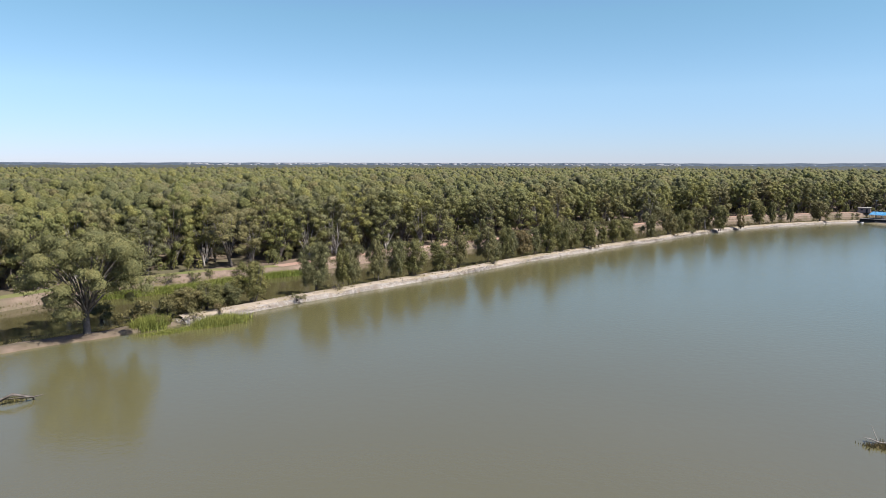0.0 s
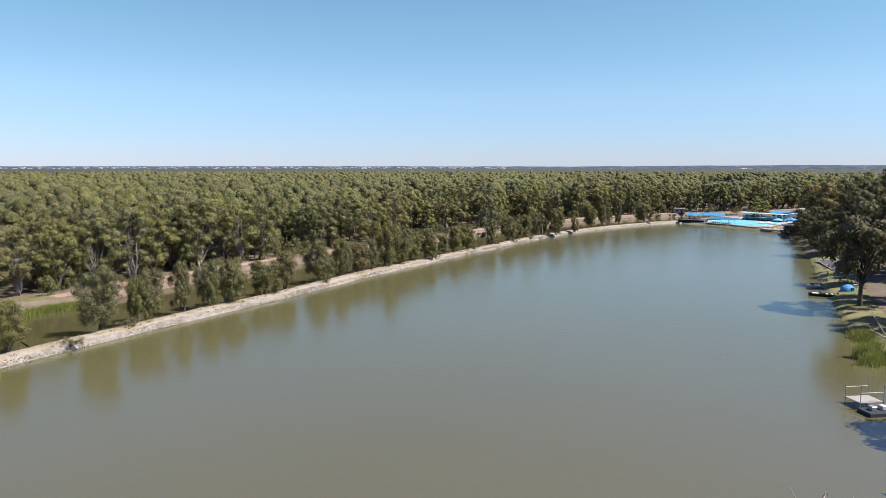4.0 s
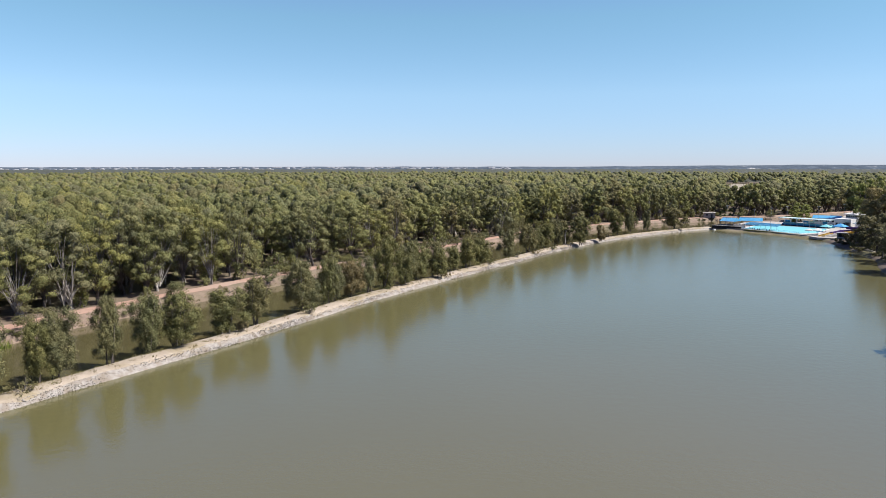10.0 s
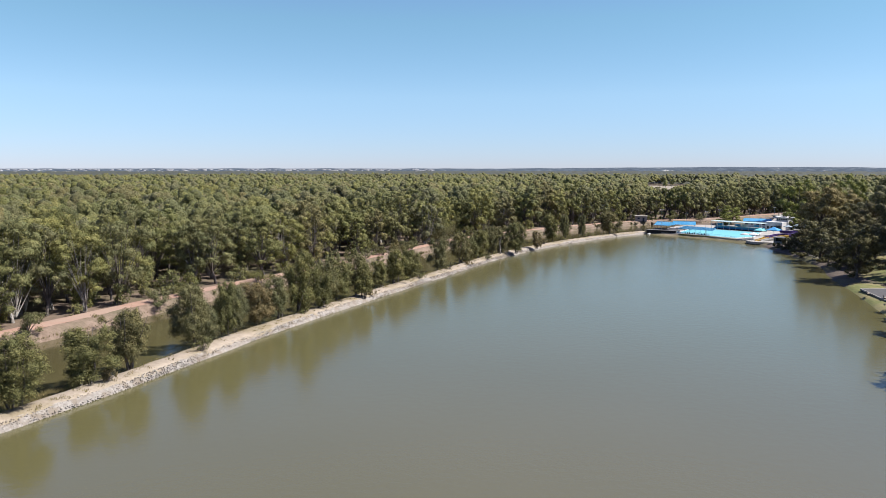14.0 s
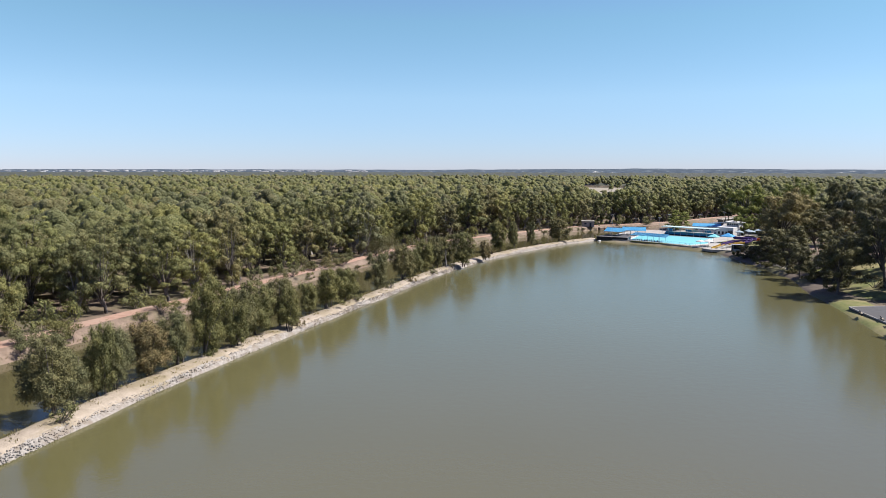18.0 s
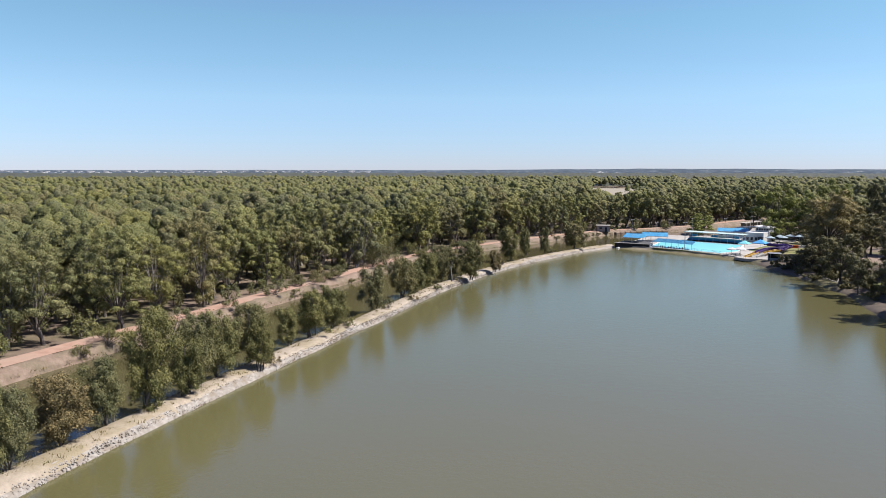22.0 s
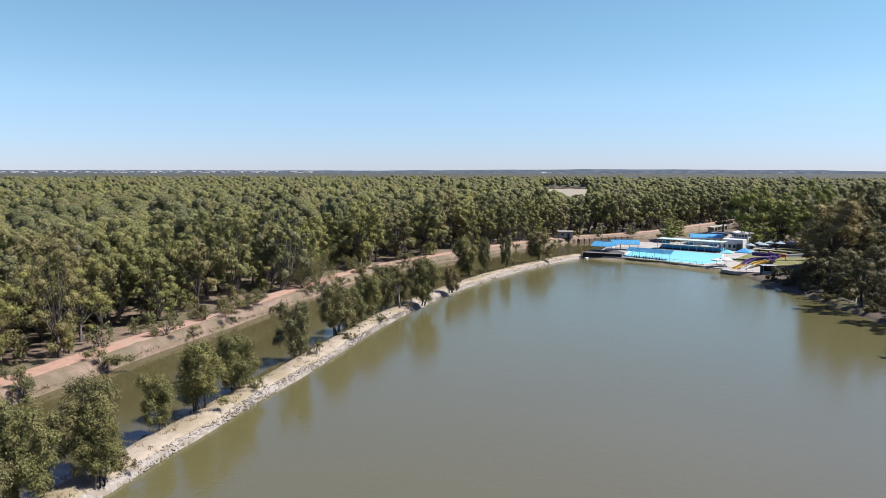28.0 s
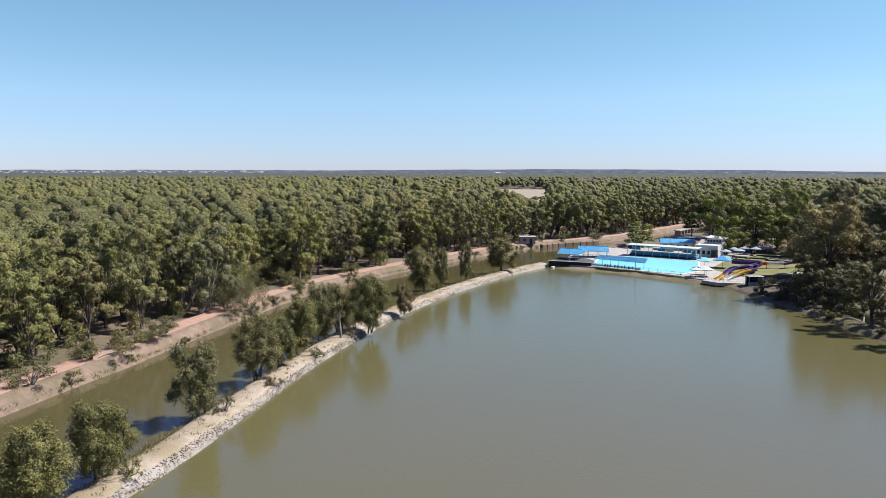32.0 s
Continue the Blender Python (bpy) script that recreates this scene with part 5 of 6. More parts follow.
for k, (x, y) in enumerate(((93.0, 247.2), (95.3, 247.5))):
    sg = thing("sign_board", pose(x, y, 1.3, 0, 0, 5), "tall pale sign board with rounded top" if not k else "tall grey sign board with rounded top", "sign", "sign boards")
    bm = bmesh.new()
    prism(bm, [(-0.6, -0.06), (0.6, -0.06), (0.6, 0.06), (-0.6, 0.06)], 0.2, 1.4)
    rod(bm, (0, -0.06, 1.4), (0, 0.06, 1.4), 0.6, sides=20)
    part("board", bm, WHITE if not k else GREY_CLOTH, sg)
    for s in (-0.5, 0.5):
        part("leg", box(bmesh.new(), s, 0, 0.1, 0.1, 0.1, 0.5), STEEL, sg)
    for q in range(4):
        part("text_bar", box(bmesh.new(), 0, -0.075, 0.55 + q * 0.26, 0.85 - 0.12 * q, 0.015, 0.1), DARK, sg)
for x, y in ((79.0, 238.0), (79.5, 232.5), (77.8, 228)):
    lg = thing("park_bench", pose(x, y, 1.0, 0, 0, 65), "low dark timber bench on the shore grass", "bench", "shore benches")
    part("seat", box(bmesh.new(), 0, 0, 0.44, 1.8, 0.45, 0.08, 0.02), TIMBER, lg)
    part("backrest", box(bmesh.new(), 0, 0.24, 0.72, 1.8, 0.06, 0.35, 0.02), TIMBER, lg)
    for s in (-0.7, 0.7):
        part("leg", box(bmesh.new(), s, 0, 0.2, 0.1, 0.4, 0.42), DARK, lg)
shelter("barbecue_shelter", pose(71.5, 201.5, 1.05, 0, 0, 15), 4.2, 3.6, 2.3, 0.8, "small park shelter with pale blue-grey roof", GREY_CLOTH, (2, 2))
for x, y in ((67.5, 203.2), (66.4, 203.6), (71, 195)):
    pt = thing("park_table", pose(x, y, 0.95, 0, 0, 20), "pale park table with fixed benches", "table", "park tables")
    part("tabletop", box(bmesh.new(), 0, 0, 0.74, 1.2, 0.7, 0.07, 0.02), CONCRETE, pt)
    for s in (-1, 1):
        part("bench", box(bmesh.new(), 0, s * 0.65, 0.43, 1.2, 0.26, 0.06, 0.02), CONCRETE, pt)
        part("leg", box(bmesh.new(), s * 0.4, 0, 0.36, 0.12, 0.5, 0.72), STEEL, pt)
tent = thing("blue_tent", pose(67.5, 190.5, 0.9, 0, 0, 25), "small bright blue dome tent on the grass", "tent")
bm = bmesh.new()
bmesh.ops.create_uvsphere(bm, u_segments=16, v_segments=10, radius=1.6, matrix=Matrix.Diagonal((1.1, 0.9, 0.95, 1)))
bmesh.ops.delete(bm, geom=[v for v in bm.verts if v.co.z < -0.05], context="VERTS")
part("dome", bm, BLUE_CLOTH, tent)
part("doorway", box(bmesh.new(), 0, -1.32, 0.5, 0.9, 0.16, 0.9, 0.05), DARK, tent)


def boat(m, length, beam, hull, label):
    """An open runabout: a pointed hull with a hollow, a windscreen, seats and an outboard."""
    ob = thing("motor_boat", m, label, "boat", "moored boats")
    bm = bmesh.new()
    rows = []
    for k in range(9):
        s = k / 8
        w = beam / 2 * (1 - max(0, (s - 0.45) / 0.55) ** 2.2)
        x, rise = (s - 0.5) * length, 0.25 * max(0, s - 0.5) ** 1.5
        rows.append([bm.verts.new(p) for p in ((x, -w, 0.55 + rise), (x, -w * 0.85, 0.05), (x, 0, -0.15 + rise), (x, w * 0.85, 0.05), (x, w, 0.55 + rise), (x, w * 0.82, 0.5 + rise), (x, w * 0.7, 0.22), (x, -w * 0.7, 0.22), (x, -w * 0.82, 0.5 + rise))])
    for a, b in zip(rows, rows[1:]):
        for j in range(9):
            bm.faces.new((a[j], a[(j + 1) % 9], b[(j + 1) % 9], b[j]))
    bm.faces.new(rows[0])
    bmesh.ops.recalc_face_normals(bm, faces=bm.faces)
    part("hull", bm, hull, ob)
    part("foredeck", box(bmesh.new(), length * 0.24, 0, 0.58, length * 0.26, beam * 0.6, 0.06, 0.02), WHITE, ob)
    part("windscreen", box(bmesh.new(), length * 0.1, 0, 0.82, 0.06, beam * 0.75, 0.42, 0.01, Matrix.Rotation(radians(-25), 4, "Y")), DARK, ob)
    for s in (-0.15, -0.33):
        part("seat", box(bmesh.new(), s * length, 0, 0.42, 0.45, beam * 0.6, 0.3, 0.04), PALE_CLOTH, ob)
    part("outboard", box(bmesh.new(), -length * 0.5 - 0.15, 0, 0.6, 0.35, 0.4, 0.75, 0.08), DARK, ob)
    return ob


boat(pose(63.5, 199.8, 0.05, 0, 0, 195), 4.0, 1.8, WHITE, "white runabout moored at the shore")
boat(pose(61.0, 187.8, 0.05, 0, 0, 165), 5.8, 2.1, BLACK, "dark-hulled motor boat with white deck at the shore")

dock = thing("fishing_dock", pose(36.2, 108, 0, 0, 0, 15), "pale-topped floating dock with frame and dark skirt", "dock")
for k in range(8):
    part("plank", box(bmesh.new(), -1.4 + k * 0.4, 2.2, 0.85, 0.38, 2.6, 0.09, 0.01), CONCRETE, dock)
part("float", box(bmesh.new(), -0.2, -0.6, 0.15, 4.2, 2.2, 0.7, 0.08), DARK, dock, "dark floating pontoon")
part("walkway", box(bmesh.new(), 4.2, -0.8, 0.4, 5.0, 1.1, 0.14, 0.02), TIMBER, dock)
for a in (-1.55, 1.55):
    for b in (0.9, 3.5):
        part("post", rod(bmesh.new(), (a, b, -1.4), (a, b, 3.0), 0.045), STEEL, dock)
for b in (0.9, 3.5):
    part("rail", rod(bmesh.new(), (-1.55, b, 2.1), (1.55, b, 2.1), 0.035), WHITE, dock)
for s in (-1.1, 0.3, 1.2):
    part("storage_box", box(bmesh.new(), s, -0.5, 0.75, 0.7, 0.8, 0.5, 0.05), PALE_CLOTH if s > 0 else STEEL, dock)

# low grassed terraces of the pool lawn; dark edge strips stand in for shadows
for x, y, l in ((134, 394, 7), (138, 391, 8), (143, 399, 9), (146.5, 394.5, 9), (152, 402, 8), (156, 398, 7), (148, 388, 8)):
    tc = thing("lawn_terrace", pose(x, y, GRASS_Z, 0, 0, -38), "low turfed terrace with dark edge for a lawn shadow", "terrace", "lawn terraces")
    part("turf", box(bmesh.new(), 0, 0.9, 0.22, l, 1.8, 0.5, 0.06), LAWN, tc)
    part("shadow_strip", box(bmesh.new(), 0, -0.12, 0.2, l + 0.1, 0.22, 0.62, 0.02), DARK, tc)

# ---------------------------------------------------------------- levee stones, grass, shrubs
def clutter_rock(r, name, size):
    """An angular stone."""
    bm = bmesh.new()
    bmesh.ops.create_icosphere(bm, subdivisions=1, radius=1.0)
    for v in bm.verts:
        v.co *= r.uniform(0.72, 1.12)
        v.co.z *= 0.68
    me = bpy.data.meshes.new(name)
    bm.to_mesh(me)
    bm.free()
    for v in me.vertices:
        v.co *= size
    me.materials.append(STONE)
    return me


r = np.random.default_rng(77)
stone_meshes = [clutter_rock(r, "stone", 0.155) for _ in range(7)]
nrm = left_of(LAKE_EDGE)
spots = []
for k in range(len(LAKE_EDGE) - 1):
    y = LAKE_EDGE[k, 1]
    if y < 97 or y > 392:
        continue
    for j in range(40 if y < 330 else 18):
        off = r.uniform(-0.4, 1.0)
        c = LAKE_EDGE[k] + (LAKE_EDGE[k + 1] - LAKE_EDGE[k]) * r.random() + off * nrm[k]
        z = np.interp(off, [-0.3, 0.1, 0.5, 0.9, 1.2], [-0.28, 0.1, 0.48, 0.82, 0.98]) + 0.04
        spots.append((c[0], c[1], z, r.uniform(0.5, 1.1), r.uniform(0, 6.28), r.uniform(-0.5, 0.5), int(r.integers(7))))
near = [q for q in spots if 186 < q[1] < 262]
r.shuffle(near)
single, rest = near[:290], near[290:] + [q for q in spots if not 186 < q[1] < 262]
for x, y, z, s, a, b, k in single:
    ob = new("stone", stone_meshes[int(k)])
    ob.parent = levee
    ob.location, ob.rotation_euler, ob.scale = (x, y, z), (b, b * 0.6, a), (s * 1.1, s * 0.9, s)
V, F, n = [], [], 0
tris = [np.array([p.vertices[:] for p in me.polygons]) for me in stone_meshes]
cos = [np.array([v.co[:] for v in me.vertices]) for me in stone_meshes]
for x, y, z, s, a, b, k in rest:
    k = int(k)
    m = np.array((Matrix.Rotation(a, 3, "Z") @ Matrix.Rotation(b, 3, "X")) * s)
    V.append(cos[k] @ m.T + (x, y, z))
    F.append(tris[k] + n)
    n += len(cos[k])
STONES = STONE.copy()
rip = new("riprap", quad_mesh("riprap", np.vstack(V), np.vstack(F), STONES))
rip.parent = levee
tagged(rip, "rough grey-white rock armour along the waterline", kind="stuff")


def blades(r, spots, height, width, per, spread, lean=0.35):
    """Tufts of grass or reed: slender leaning triangles."""
    P = np.repeat(np.array(spots, float), per, axis=0)
    n = len(P)
    P[:, :2] += r.normal(0, spread, (n, 2))
    h = height * r.uniform(0.5, 1.15, (n, 1))
    a = r.uniform(0, 2 * np.pi, n)
    s = np.stack([np.cos(a), np.sin(a), 0 * a], 1) * width
    tip = P + np.column_stack([r.normal(0, lean, (n, 2)) * h, h[:, 0]])
    return np.stack([P - s, P + s, tip], 1).reshape(-1, 3), np.arange(3 * n).reshape(-1, 3)


def along(line, off, z, y0, y1, step_keep, r, jitter=0.5):
    nn = left_of(line)
    out = []
    for p, q in zip(line, nn):
        if y0 < p[1] < y1 and r.random() < step_keep:
            o = r.uniform(*off) if isinstance(off, tuple) else off
            c = p + o * q + r.normal(0, jitter, 2)
            out.append((c[0], c[1], z))
    return out


tufts = []
for _ in range(3):
    tufts += along(LAKE_EDGE, (1.5, 4.0), 1.1, 60, 398, 0.55, r)
for _ in range(9):
    tufts += along(LAKE_EDGE, (4.0, 5.4), 0.5, 60, 398, 0.75, r, 0.25)
for gx0, gy0, gl in ((-67.4, 165.0, 5.0), (-69.4, 155.5, 3.0), (-40.8, 226.0, 4.5), (-76.0, 137.0, 4.0), (-24.5, 266.0, 6.0), (-10.5, 297.0, 5.0)):
    tufts += [(gx0 + r.normal(0, 0.45) + 0.4 * q, gy0 + q, 0.95) for q in r.uniform(-gl, gl, 90)]
tagged(new("levee_grass", quad_mesh("levee_grass", *blades(r, tufts, 0.34, 0.05, 14, 0.28), DRY)), "dry straw-coloured grass tufts on the levee", "grass", kind="stuff")
tufts = []
for _ in range(12):
    tufts += along(CANAL_FAR, (0.2, 2.4), 0.9, 60, 470, 0.6, r, 0.6)
V, F = blades(r, [(x, y, 0.35 + 0.5 * r.random()) for x, y, z in tufts], 0.42, 0.06, 12, 0.4)
tagged(new("bank_grass", quad_mesh("bank_grass", V, F, DRY)), "dry grass tufts on the canal bank", "grass", kind="stuff")

# shrubs on the far canal bank
def shrub(name, x, y, z, w, h, mat, label, category="shrub", group="", count=500, size=0.34):
    rr = np.random.default_rng(int(abs(x) * 31 + abs(y) * 7))
    ob = thing(name, pose(x, y, z), label, category, group)
    blobs = [(rr.normal(0, 0.3 * w), rr.normal(0, 0.3 * w), h * rr.uniform(0.22, 0.85), w * rr.uniform(0.12, 0.24), h * rr.uniform(0.12, 0.24)) for _ in range(11)]
    wood = [tube([(0, 0, -0.2), (0.3 * b[0], 0.3 * b[1], b[2] * 0.4), (b[0], b[1], b[2])], [0.07, 0.05, 0.015], 5) for b in blobs]
    child("stems", quad_mesh("stems", *joined(wood, 5), BARK), ob)
    child("foliage", quad_mesh("foliage", *sprays(rr, blobs, count, size, 0.3), mat), ob)
    return ob


BANK_SHRUBS = [(-43.5, 291, 2.4, 2.6), (-39, 303, 3.0, 2.8), (-36.5, 308, 3.6, 2.8), (-33.5, 313.5, 3.6, 2.8), (-31, 319, 3.0, 2.6), (-22.5, 337, 4.5, 5.5), (-18.5, 341, 5.2, 7.0), (-20.5, 346, 5.0, 7.5),
               (-59, 257, 3.0, 3.4), (-55, 262.5, 2.4, 3.4), (-64, 247, 3.4, 3.0), (-77, 219, 3.0, 3.0), (-73, 228, 3.6, 3.2), (-88, 193, 3.0, 3.2), (-7, 363, 3.2, 3.5), (7, 382, 3.0, 3.0),
               (86, 454.5, 3.2, 3.0), (101, 462, 2.4, 2.6), (119, 467, 3.2, 3.0), (-49, 275, 2.6, 2.4), (-98, 165, 3.4, 3.2), (36, 411, 2.6, 2.6)]
for x, y, w, h in BANK_SHRUBS:
    w, h = w * 1.85, h * 1.35
    d = float(distance(np.array([[x, y]]), CANAL_FAR)[0])
    shrub("bank_shrub", x, y, float(np.interp(d, [-1, 0, 0.7, 1.9, 9], [0, 0.1, 1.15, 1.88, 1.9])) - 0.05, w, h, LEAF_LEVEE, "grey-green shrub on the canal bank", group="shrubs on the canal bank", count=int(480 * w), size=0.28)
nn = left_of(CANAL_FAR)
rs = np.random.default_rng(64)
for k in range(0, len(CANAL_FAR), 2):
    if 118 < CANAL_FAR[k, 1] < 452 and rs.random() < 0.42:
        x, y = CANAL_FAR[k] + nn[k] * rs.uniform(0.1, 1.2) + rs.normal(0, 0.5, 2)
        s = rs.uniform(0.7, 1.6)
        shrub("bank_shrub", float(x), float(y), 0.3, 2.4 * s, 1.9 * s, LEAF_LEVEE, "straggly grey-green shrub at the canal's waterline", group="shrubs on the canal bank", count=int(700 * s), size=0.26)
for x, y in ((-44.8, 288.2), (-46, 284)):
    pm = thing("spiky_plant", pose(x, y, 0.6), "dark green spiky rosette plant at the canal edge", "plant", "spiky plants")
    V, F = blades(np.random.default_rng(3), [(0, 0, 0)], 1.3, 0.09, 60, 0.08, 0.75)
    child("fronds", quad_mesh("fronds", V, F, LEAF_BRIGHT), pm)
for n, (x, y) in enumerate([(-93, 93.5), (-89.5, 95.5), (-85.5, 99), (-82.5, 102.5), (-78.7, 122), (-76.2, 134.5), (-62, 169), (-55.5, 185.5), (-46, 215), (-35, 236), (-25, 260), (-17.3, 277), (-12, 287), (-5.5, 301), (1.5, 314), (18, 345), (27, 362), (42, 378)]):
    shrub("levee_shrub", x, y, 0.7, 1.9 + 0.5 * (n % 3), 1.7 + 0.4 * (n % 4), LEAF_LEVEE if n % 3 else LEAF_RUST, "low shrub growing between trees on the levee", group="shrubs on the levee", count=420, size=0.3)

# thicket behind the levee's near end
for n, (x, y, w, h) in enumerate([(-99, 99, 4.6, 3.8), (-95, 103, 4.6, 4.2), (-92.5, 106, 4.4, 4.0), (-90, 110.5, 4.2, 3.8), (-103, 95, 4.6, 4.0)]):
    shrub("canal_thicket", x, y, -0.1, w, h, LEAF_LEVEE, "dense waterside thicket of olive saplings in the canal", group="canal thicket", count=2000, size=0.42)

# reeds
def reeds(x, y, w, l, turn, h, count, label, mat=REED):
    rr = np.random.default_rng(int(abs(x * 13 + y)))
    ob = thing("reed_bed", pose(x, y, -0.1, 0, 0, turn), label, "reeds", "reed beds")
    spots = [(rr.normal(0, 0.4) * l, rr.normal(0, 0.4) * w, 0.0) for _ in range(count)]
    child("foliage", quad_mesh("foliage", *blades(rr, spots, h, 0.05, 10, 0.25, 0.22), mat), ob)
    return ob


reeds(-90.6, 94.0, 2.2, 3.0, 65, 2.3, 420, "bright green reed clump at the levee's edge")
reeds(-81.6, 101.2, 2.6, 4.8, 65, 1.7, 620, "bright yellow-green reeds along the levee's edge")
reeds(-84.6, 94.4, 1.4, 6.5, 62, 0.5, 420, "low weed mat floating off the reeds")
reeds(-117, 115.5, 2.4, 8.0, 55, 1.7, 520, "bright green reed bed on the far canal bank")
reeds(-111.5, 124, 2.4, 9.0, 60, 1.7, 620, "bright green reed bed on the far canal bank")
reeds(-107.5, 136, 2.4, 9.0, 60, 1.7, 620, "bright green reed bed on the far canal bank")
reeds(-101.5, 151, 2.2, 8.0, 58, 1.5, 520, "bright green reed bed on the far canal bank")
reeds(51.5, 146, 2.0, 4.0, 75, 1.7, 240, "tall green reed clump at the park shore")
reeds(46.5, 132.5, 2.2, 5.0, 65, 1.7, 300, "tall green reed clump at the park shore")
reeds(49.5, 139, 1.8, 3.0, 70, 1.4, 150, "tall green reed clump at the park shore")
reeds(18.8, 80.6, 1.0, 2.6, 10, 0.55, 170, "dry olive reeds round a fallen snag", LEAF_RUST)
reeds(-78.5, 58, 0.9, 1.6, 60, 0.7, 40, "dry tuft on a drifting log", DRY)


def dead_wood(name, x, y, z, limbs, label, seed, mat=DEADWOOD, rad=0.16):
    """A bare fallen tree: crooked limbs from one butt."""
    rr = np.random.default_rng(seed)
    ob = thing(name, pose(x, y, z), label, "dead tree")
    wood = []
    for dx, dy, dz in limbs:
        tip = np.array((dx, dy, dz), float)
        mid = tip * 0.5 + rr.normal(0, 0.08 * np.linalg.norm(tip), 3)
        wood.append(tube([(0, 0, 0), mid * 0.5 + rr.normal(0, 0.1, 3), mid, tip * 0.8, tip], [rad, rad * 0.8, rad * 0.6, rad * 0.35, rad * 0.12], 6))
        for _ in range(3):
            q = tip * rr.uniform(0.4, 0.9)
            e = q + rr.normal(0, 0.22 * np.linalg.norm(tip), 3) + (0, 0, 0.3)
            wood.append(tube([q, (q + e) / 2 + rr.normal(0, 0.08, 3), e], [rad * 0.35, rad * 0.22, rad * 0.06], 5))
    child("limbs", quad_mesh("limbs", *joined(wood, 6), mat, True), ob)
    return ob


dead_wood("fallen_log", -78.6, 55, 0.15, [(3.2, 5.2, 0.4), (-4.5, -3.0, 0.1)], "dark half-sunk log at the water's surface", 4, BARK, 0.3)
dead_wood("fallen_snag", 19.6, 81, 0.2, [(-3.2, 0.6, 0.2), (-1.5, -0.8, 0.4), (3, 1.5, 0.6), (0.8, 1.8, 0.9)], "grey fallen snag tangled in reeds", 5)
dead_wood("dead_tree", 55, 142, 0.8, [(-3.5, 3.0, 4.2), (-2.0, -3.0, 3.6), (2.5, 2.0, 4.8), (-4.5, 0.5, 1.8), (1, -3.5, 3.2)], "bare pale dead tree leaning over the reeds", 6)
dead_wood("dead_tree", 38.5, 94, 0.6, [(-4.5, 2.0, 1.6), (-5.0, -2.5, 0.9), (2, 3, 3.0)], "bare dead branches reaching over the water", 8)
dead_wood("fallen_branch", 113, 341, 1.2, [(-4, 1.5, 1.2), (-3, -2.5, 0.8), (3, 1, 1.5)], "grey fallen branches on the shaded bank", 11)
dead_wood("fallen_branch", 102, 305, 0.9, [(-3, 2.5, 0.9), (-3.5, -1.5, 0.4), (2, 2, 1.3)], "grey fallen branches on the shaded bank", 12)
r = np.random.default_rng(99)
for k in range(46):
    x, y = float(np.interp(k, [0, 46], [96.6, 101])) + r.uniform(-0.8, 3.5), float(np.interp(k, [0, 46], [296, 326])) + r.uniform(-1, 1)
    ob = new("bank_rock", stone_meshes[k % 7])
    s = r.uniform(1.0, 2.4)
    ob.location, ob.rotation_euler, ob.scale = (x, y, 0.45 + 0.1 * s), (r.uniform(-0.4, 0.4), 0, r.uniform(0, 6)), (s, s * 0.8, s * 0.7)
    tagged(ob, "pale angular boulder on the eroded bank", "rock", "rocks on the eroded bank")

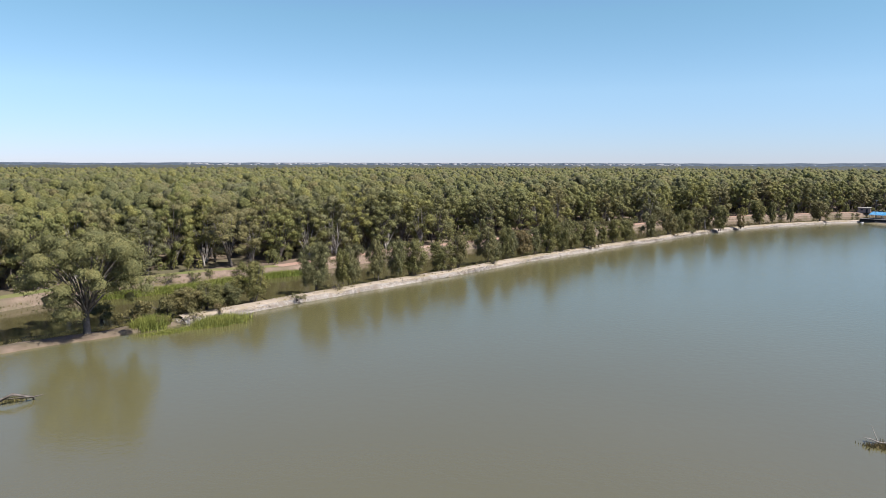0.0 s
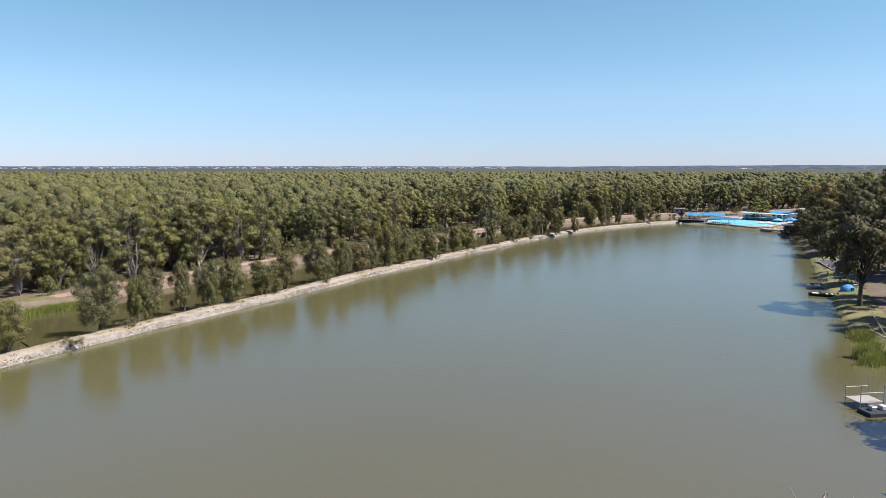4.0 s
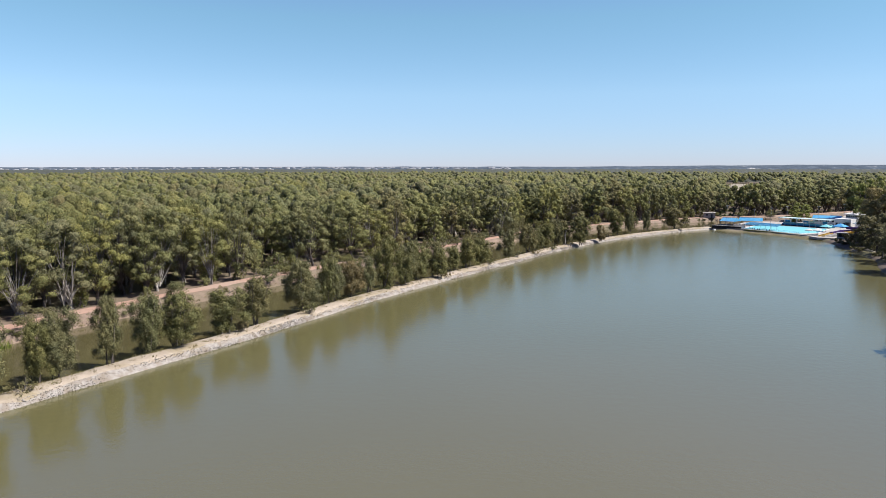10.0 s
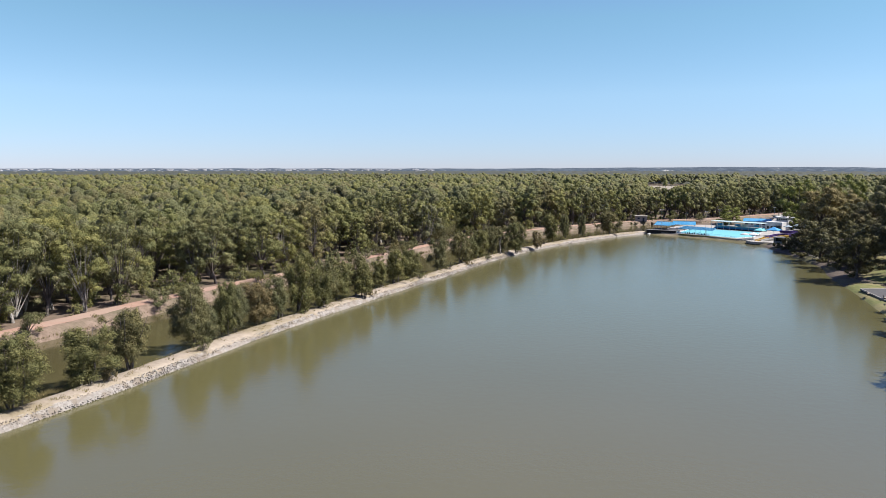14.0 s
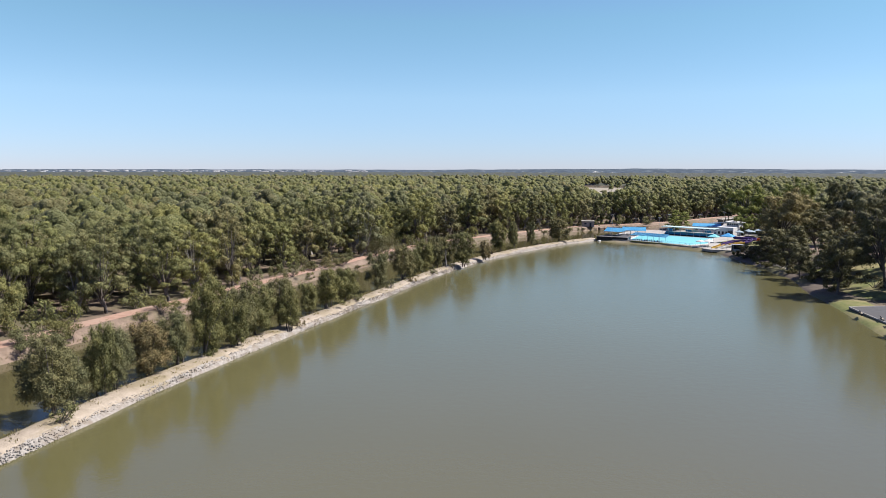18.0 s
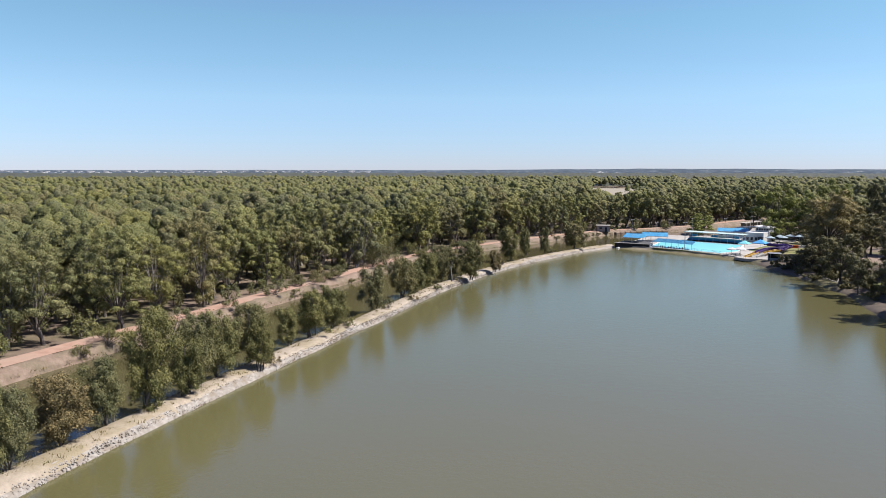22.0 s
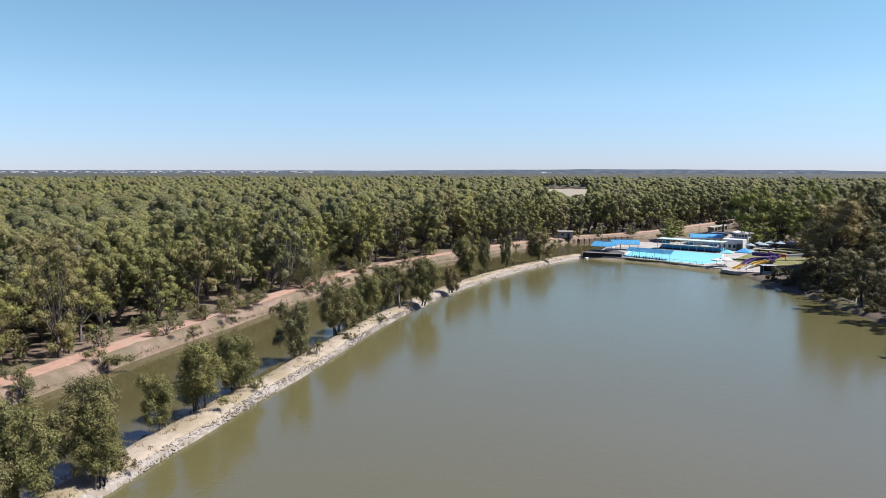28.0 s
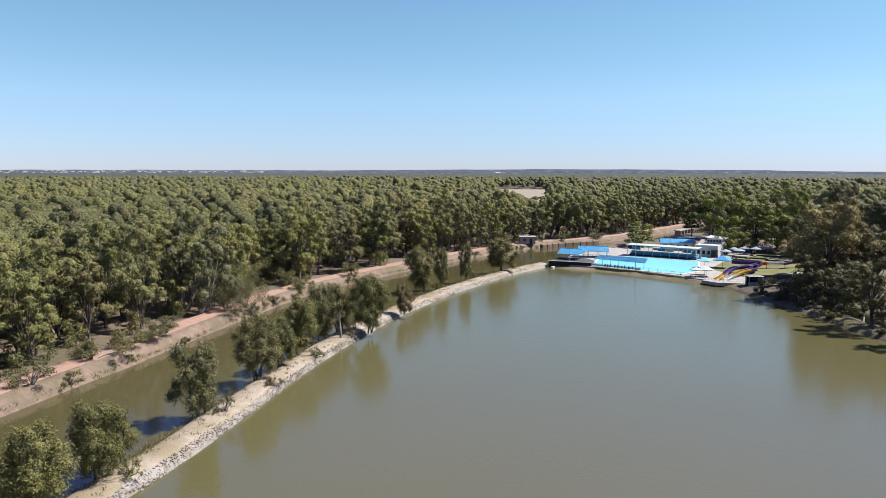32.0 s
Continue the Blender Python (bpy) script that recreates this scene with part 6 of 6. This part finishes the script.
# dark undergrowth on the shaded bank; low waterline shrubs are added to darken it
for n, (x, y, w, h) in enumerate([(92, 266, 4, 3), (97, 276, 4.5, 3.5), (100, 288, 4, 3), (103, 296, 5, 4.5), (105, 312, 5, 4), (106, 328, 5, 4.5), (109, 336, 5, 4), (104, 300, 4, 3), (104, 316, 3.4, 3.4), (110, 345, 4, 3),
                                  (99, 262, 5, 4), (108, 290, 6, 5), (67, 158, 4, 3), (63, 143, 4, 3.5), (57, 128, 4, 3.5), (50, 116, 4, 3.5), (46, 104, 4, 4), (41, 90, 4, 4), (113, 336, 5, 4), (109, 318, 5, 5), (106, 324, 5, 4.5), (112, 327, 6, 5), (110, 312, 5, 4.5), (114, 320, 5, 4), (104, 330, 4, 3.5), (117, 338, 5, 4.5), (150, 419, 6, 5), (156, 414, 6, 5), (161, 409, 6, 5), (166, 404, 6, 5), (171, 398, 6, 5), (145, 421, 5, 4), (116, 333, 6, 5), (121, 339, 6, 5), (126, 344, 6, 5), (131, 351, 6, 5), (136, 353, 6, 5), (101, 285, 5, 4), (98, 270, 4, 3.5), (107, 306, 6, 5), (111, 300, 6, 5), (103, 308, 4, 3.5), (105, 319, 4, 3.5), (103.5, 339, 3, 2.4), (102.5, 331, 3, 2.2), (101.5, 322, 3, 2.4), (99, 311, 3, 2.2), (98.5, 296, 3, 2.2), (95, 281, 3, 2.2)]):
    shrub("bank_undergrowth", x, y, max(0.4, ground_z(x, y)) - 0.1, w, h, LEAF_PARK, "dark undergrowth on the shaded park bank, partly added to darken it", group="undergrowth on the park bank", count=900, size=0.45)

# bare earth under the park trees, their shade painted into its dark colour
xs, ys = np.arange(84, 160, 2.0), np.arange(252, 356, 2.0)
PX, PY = np.meshgrid(xs, ys, indexing="ij")
pp = np.column_stack([PX.ravel(), PY.ravel()])
pz = terrain(pp) + 0.1 + 0.12 * wobble(pp, 0.13) + 0.05 * wobble(pp, 0.7)
ok = distance(pp, SHORE) < -5.5
i = (np.arange(len(xs) - 1)[:, None] * len(ys) + np.arange(len(ys) - 1)).ravel()
Q = np.stack([i, i + len(ys), i + len(ys) + 1, i + 1], 1)
Q = Q[ok[Q].all(1)]
open_lawn = (pp[Q].mean(1)[:, 1] < 298) & (pp[Q].mean(1)[:, 0] > 92)
tagged(new("park_lawn", quad_mesh("park_lawn", np.column_stack([pp, pz]), Q[open_lawn], LAWN, True)), "patchy park lawn in broken shade", "lawn", kind="structure")
tagged(new("park_floor", quad_mesh("park_floor", np.column_stack([pp, pz]), Q[~open_lawn], PARK_SHADED, True)), "leaf-littered earth under the park trees, shade in its dark colour", "ground", kind="structure")

# sunlit bare slope above the bank, lighter than the shade-darkened ground
xs, ys = np.arange(116, 142, 1.5), np.arange(304, 336, 1.5)
PX, PY = np.meshgrid(xs, ys, indexing="ij")
pp = np.column_stack([PX.ravel(), PY.ravel()])
pz = terrain(pp) + 0.1 + 0.12 * wobble(pp, 0.13) + 0.05 * wobble(pp, 0.7) + 0.03 - 0.25 * smoothstep(0.75, 1.0, np.maximum(np.abs(pp[:, 0] - 129) / 13, np.abs(pp[:, 1] - 320) / 16))
i = (np.arange(len(xs) - 1)[:, None] * len(ys) + np.arange(len(ys) - 1)).ravel()
BARE = surface("bare_slope_soil", (0.25, 0.18, 0.14), (0.35, 0.265, 0.215), 0.8, (0.26, 0.20, 0.15), 0.12, bump=0.6, dist=0.2)
tagged(new("bare_slope", quad_mesh("bare_slope", np.column_stack([pp, pz]), np.stack([i, i + len(ys), i + len(ys) + 1, i + 1], 1), BARE, True)), "bare pinkish-brown slope above the eroded bank", "ground", kind="structure")
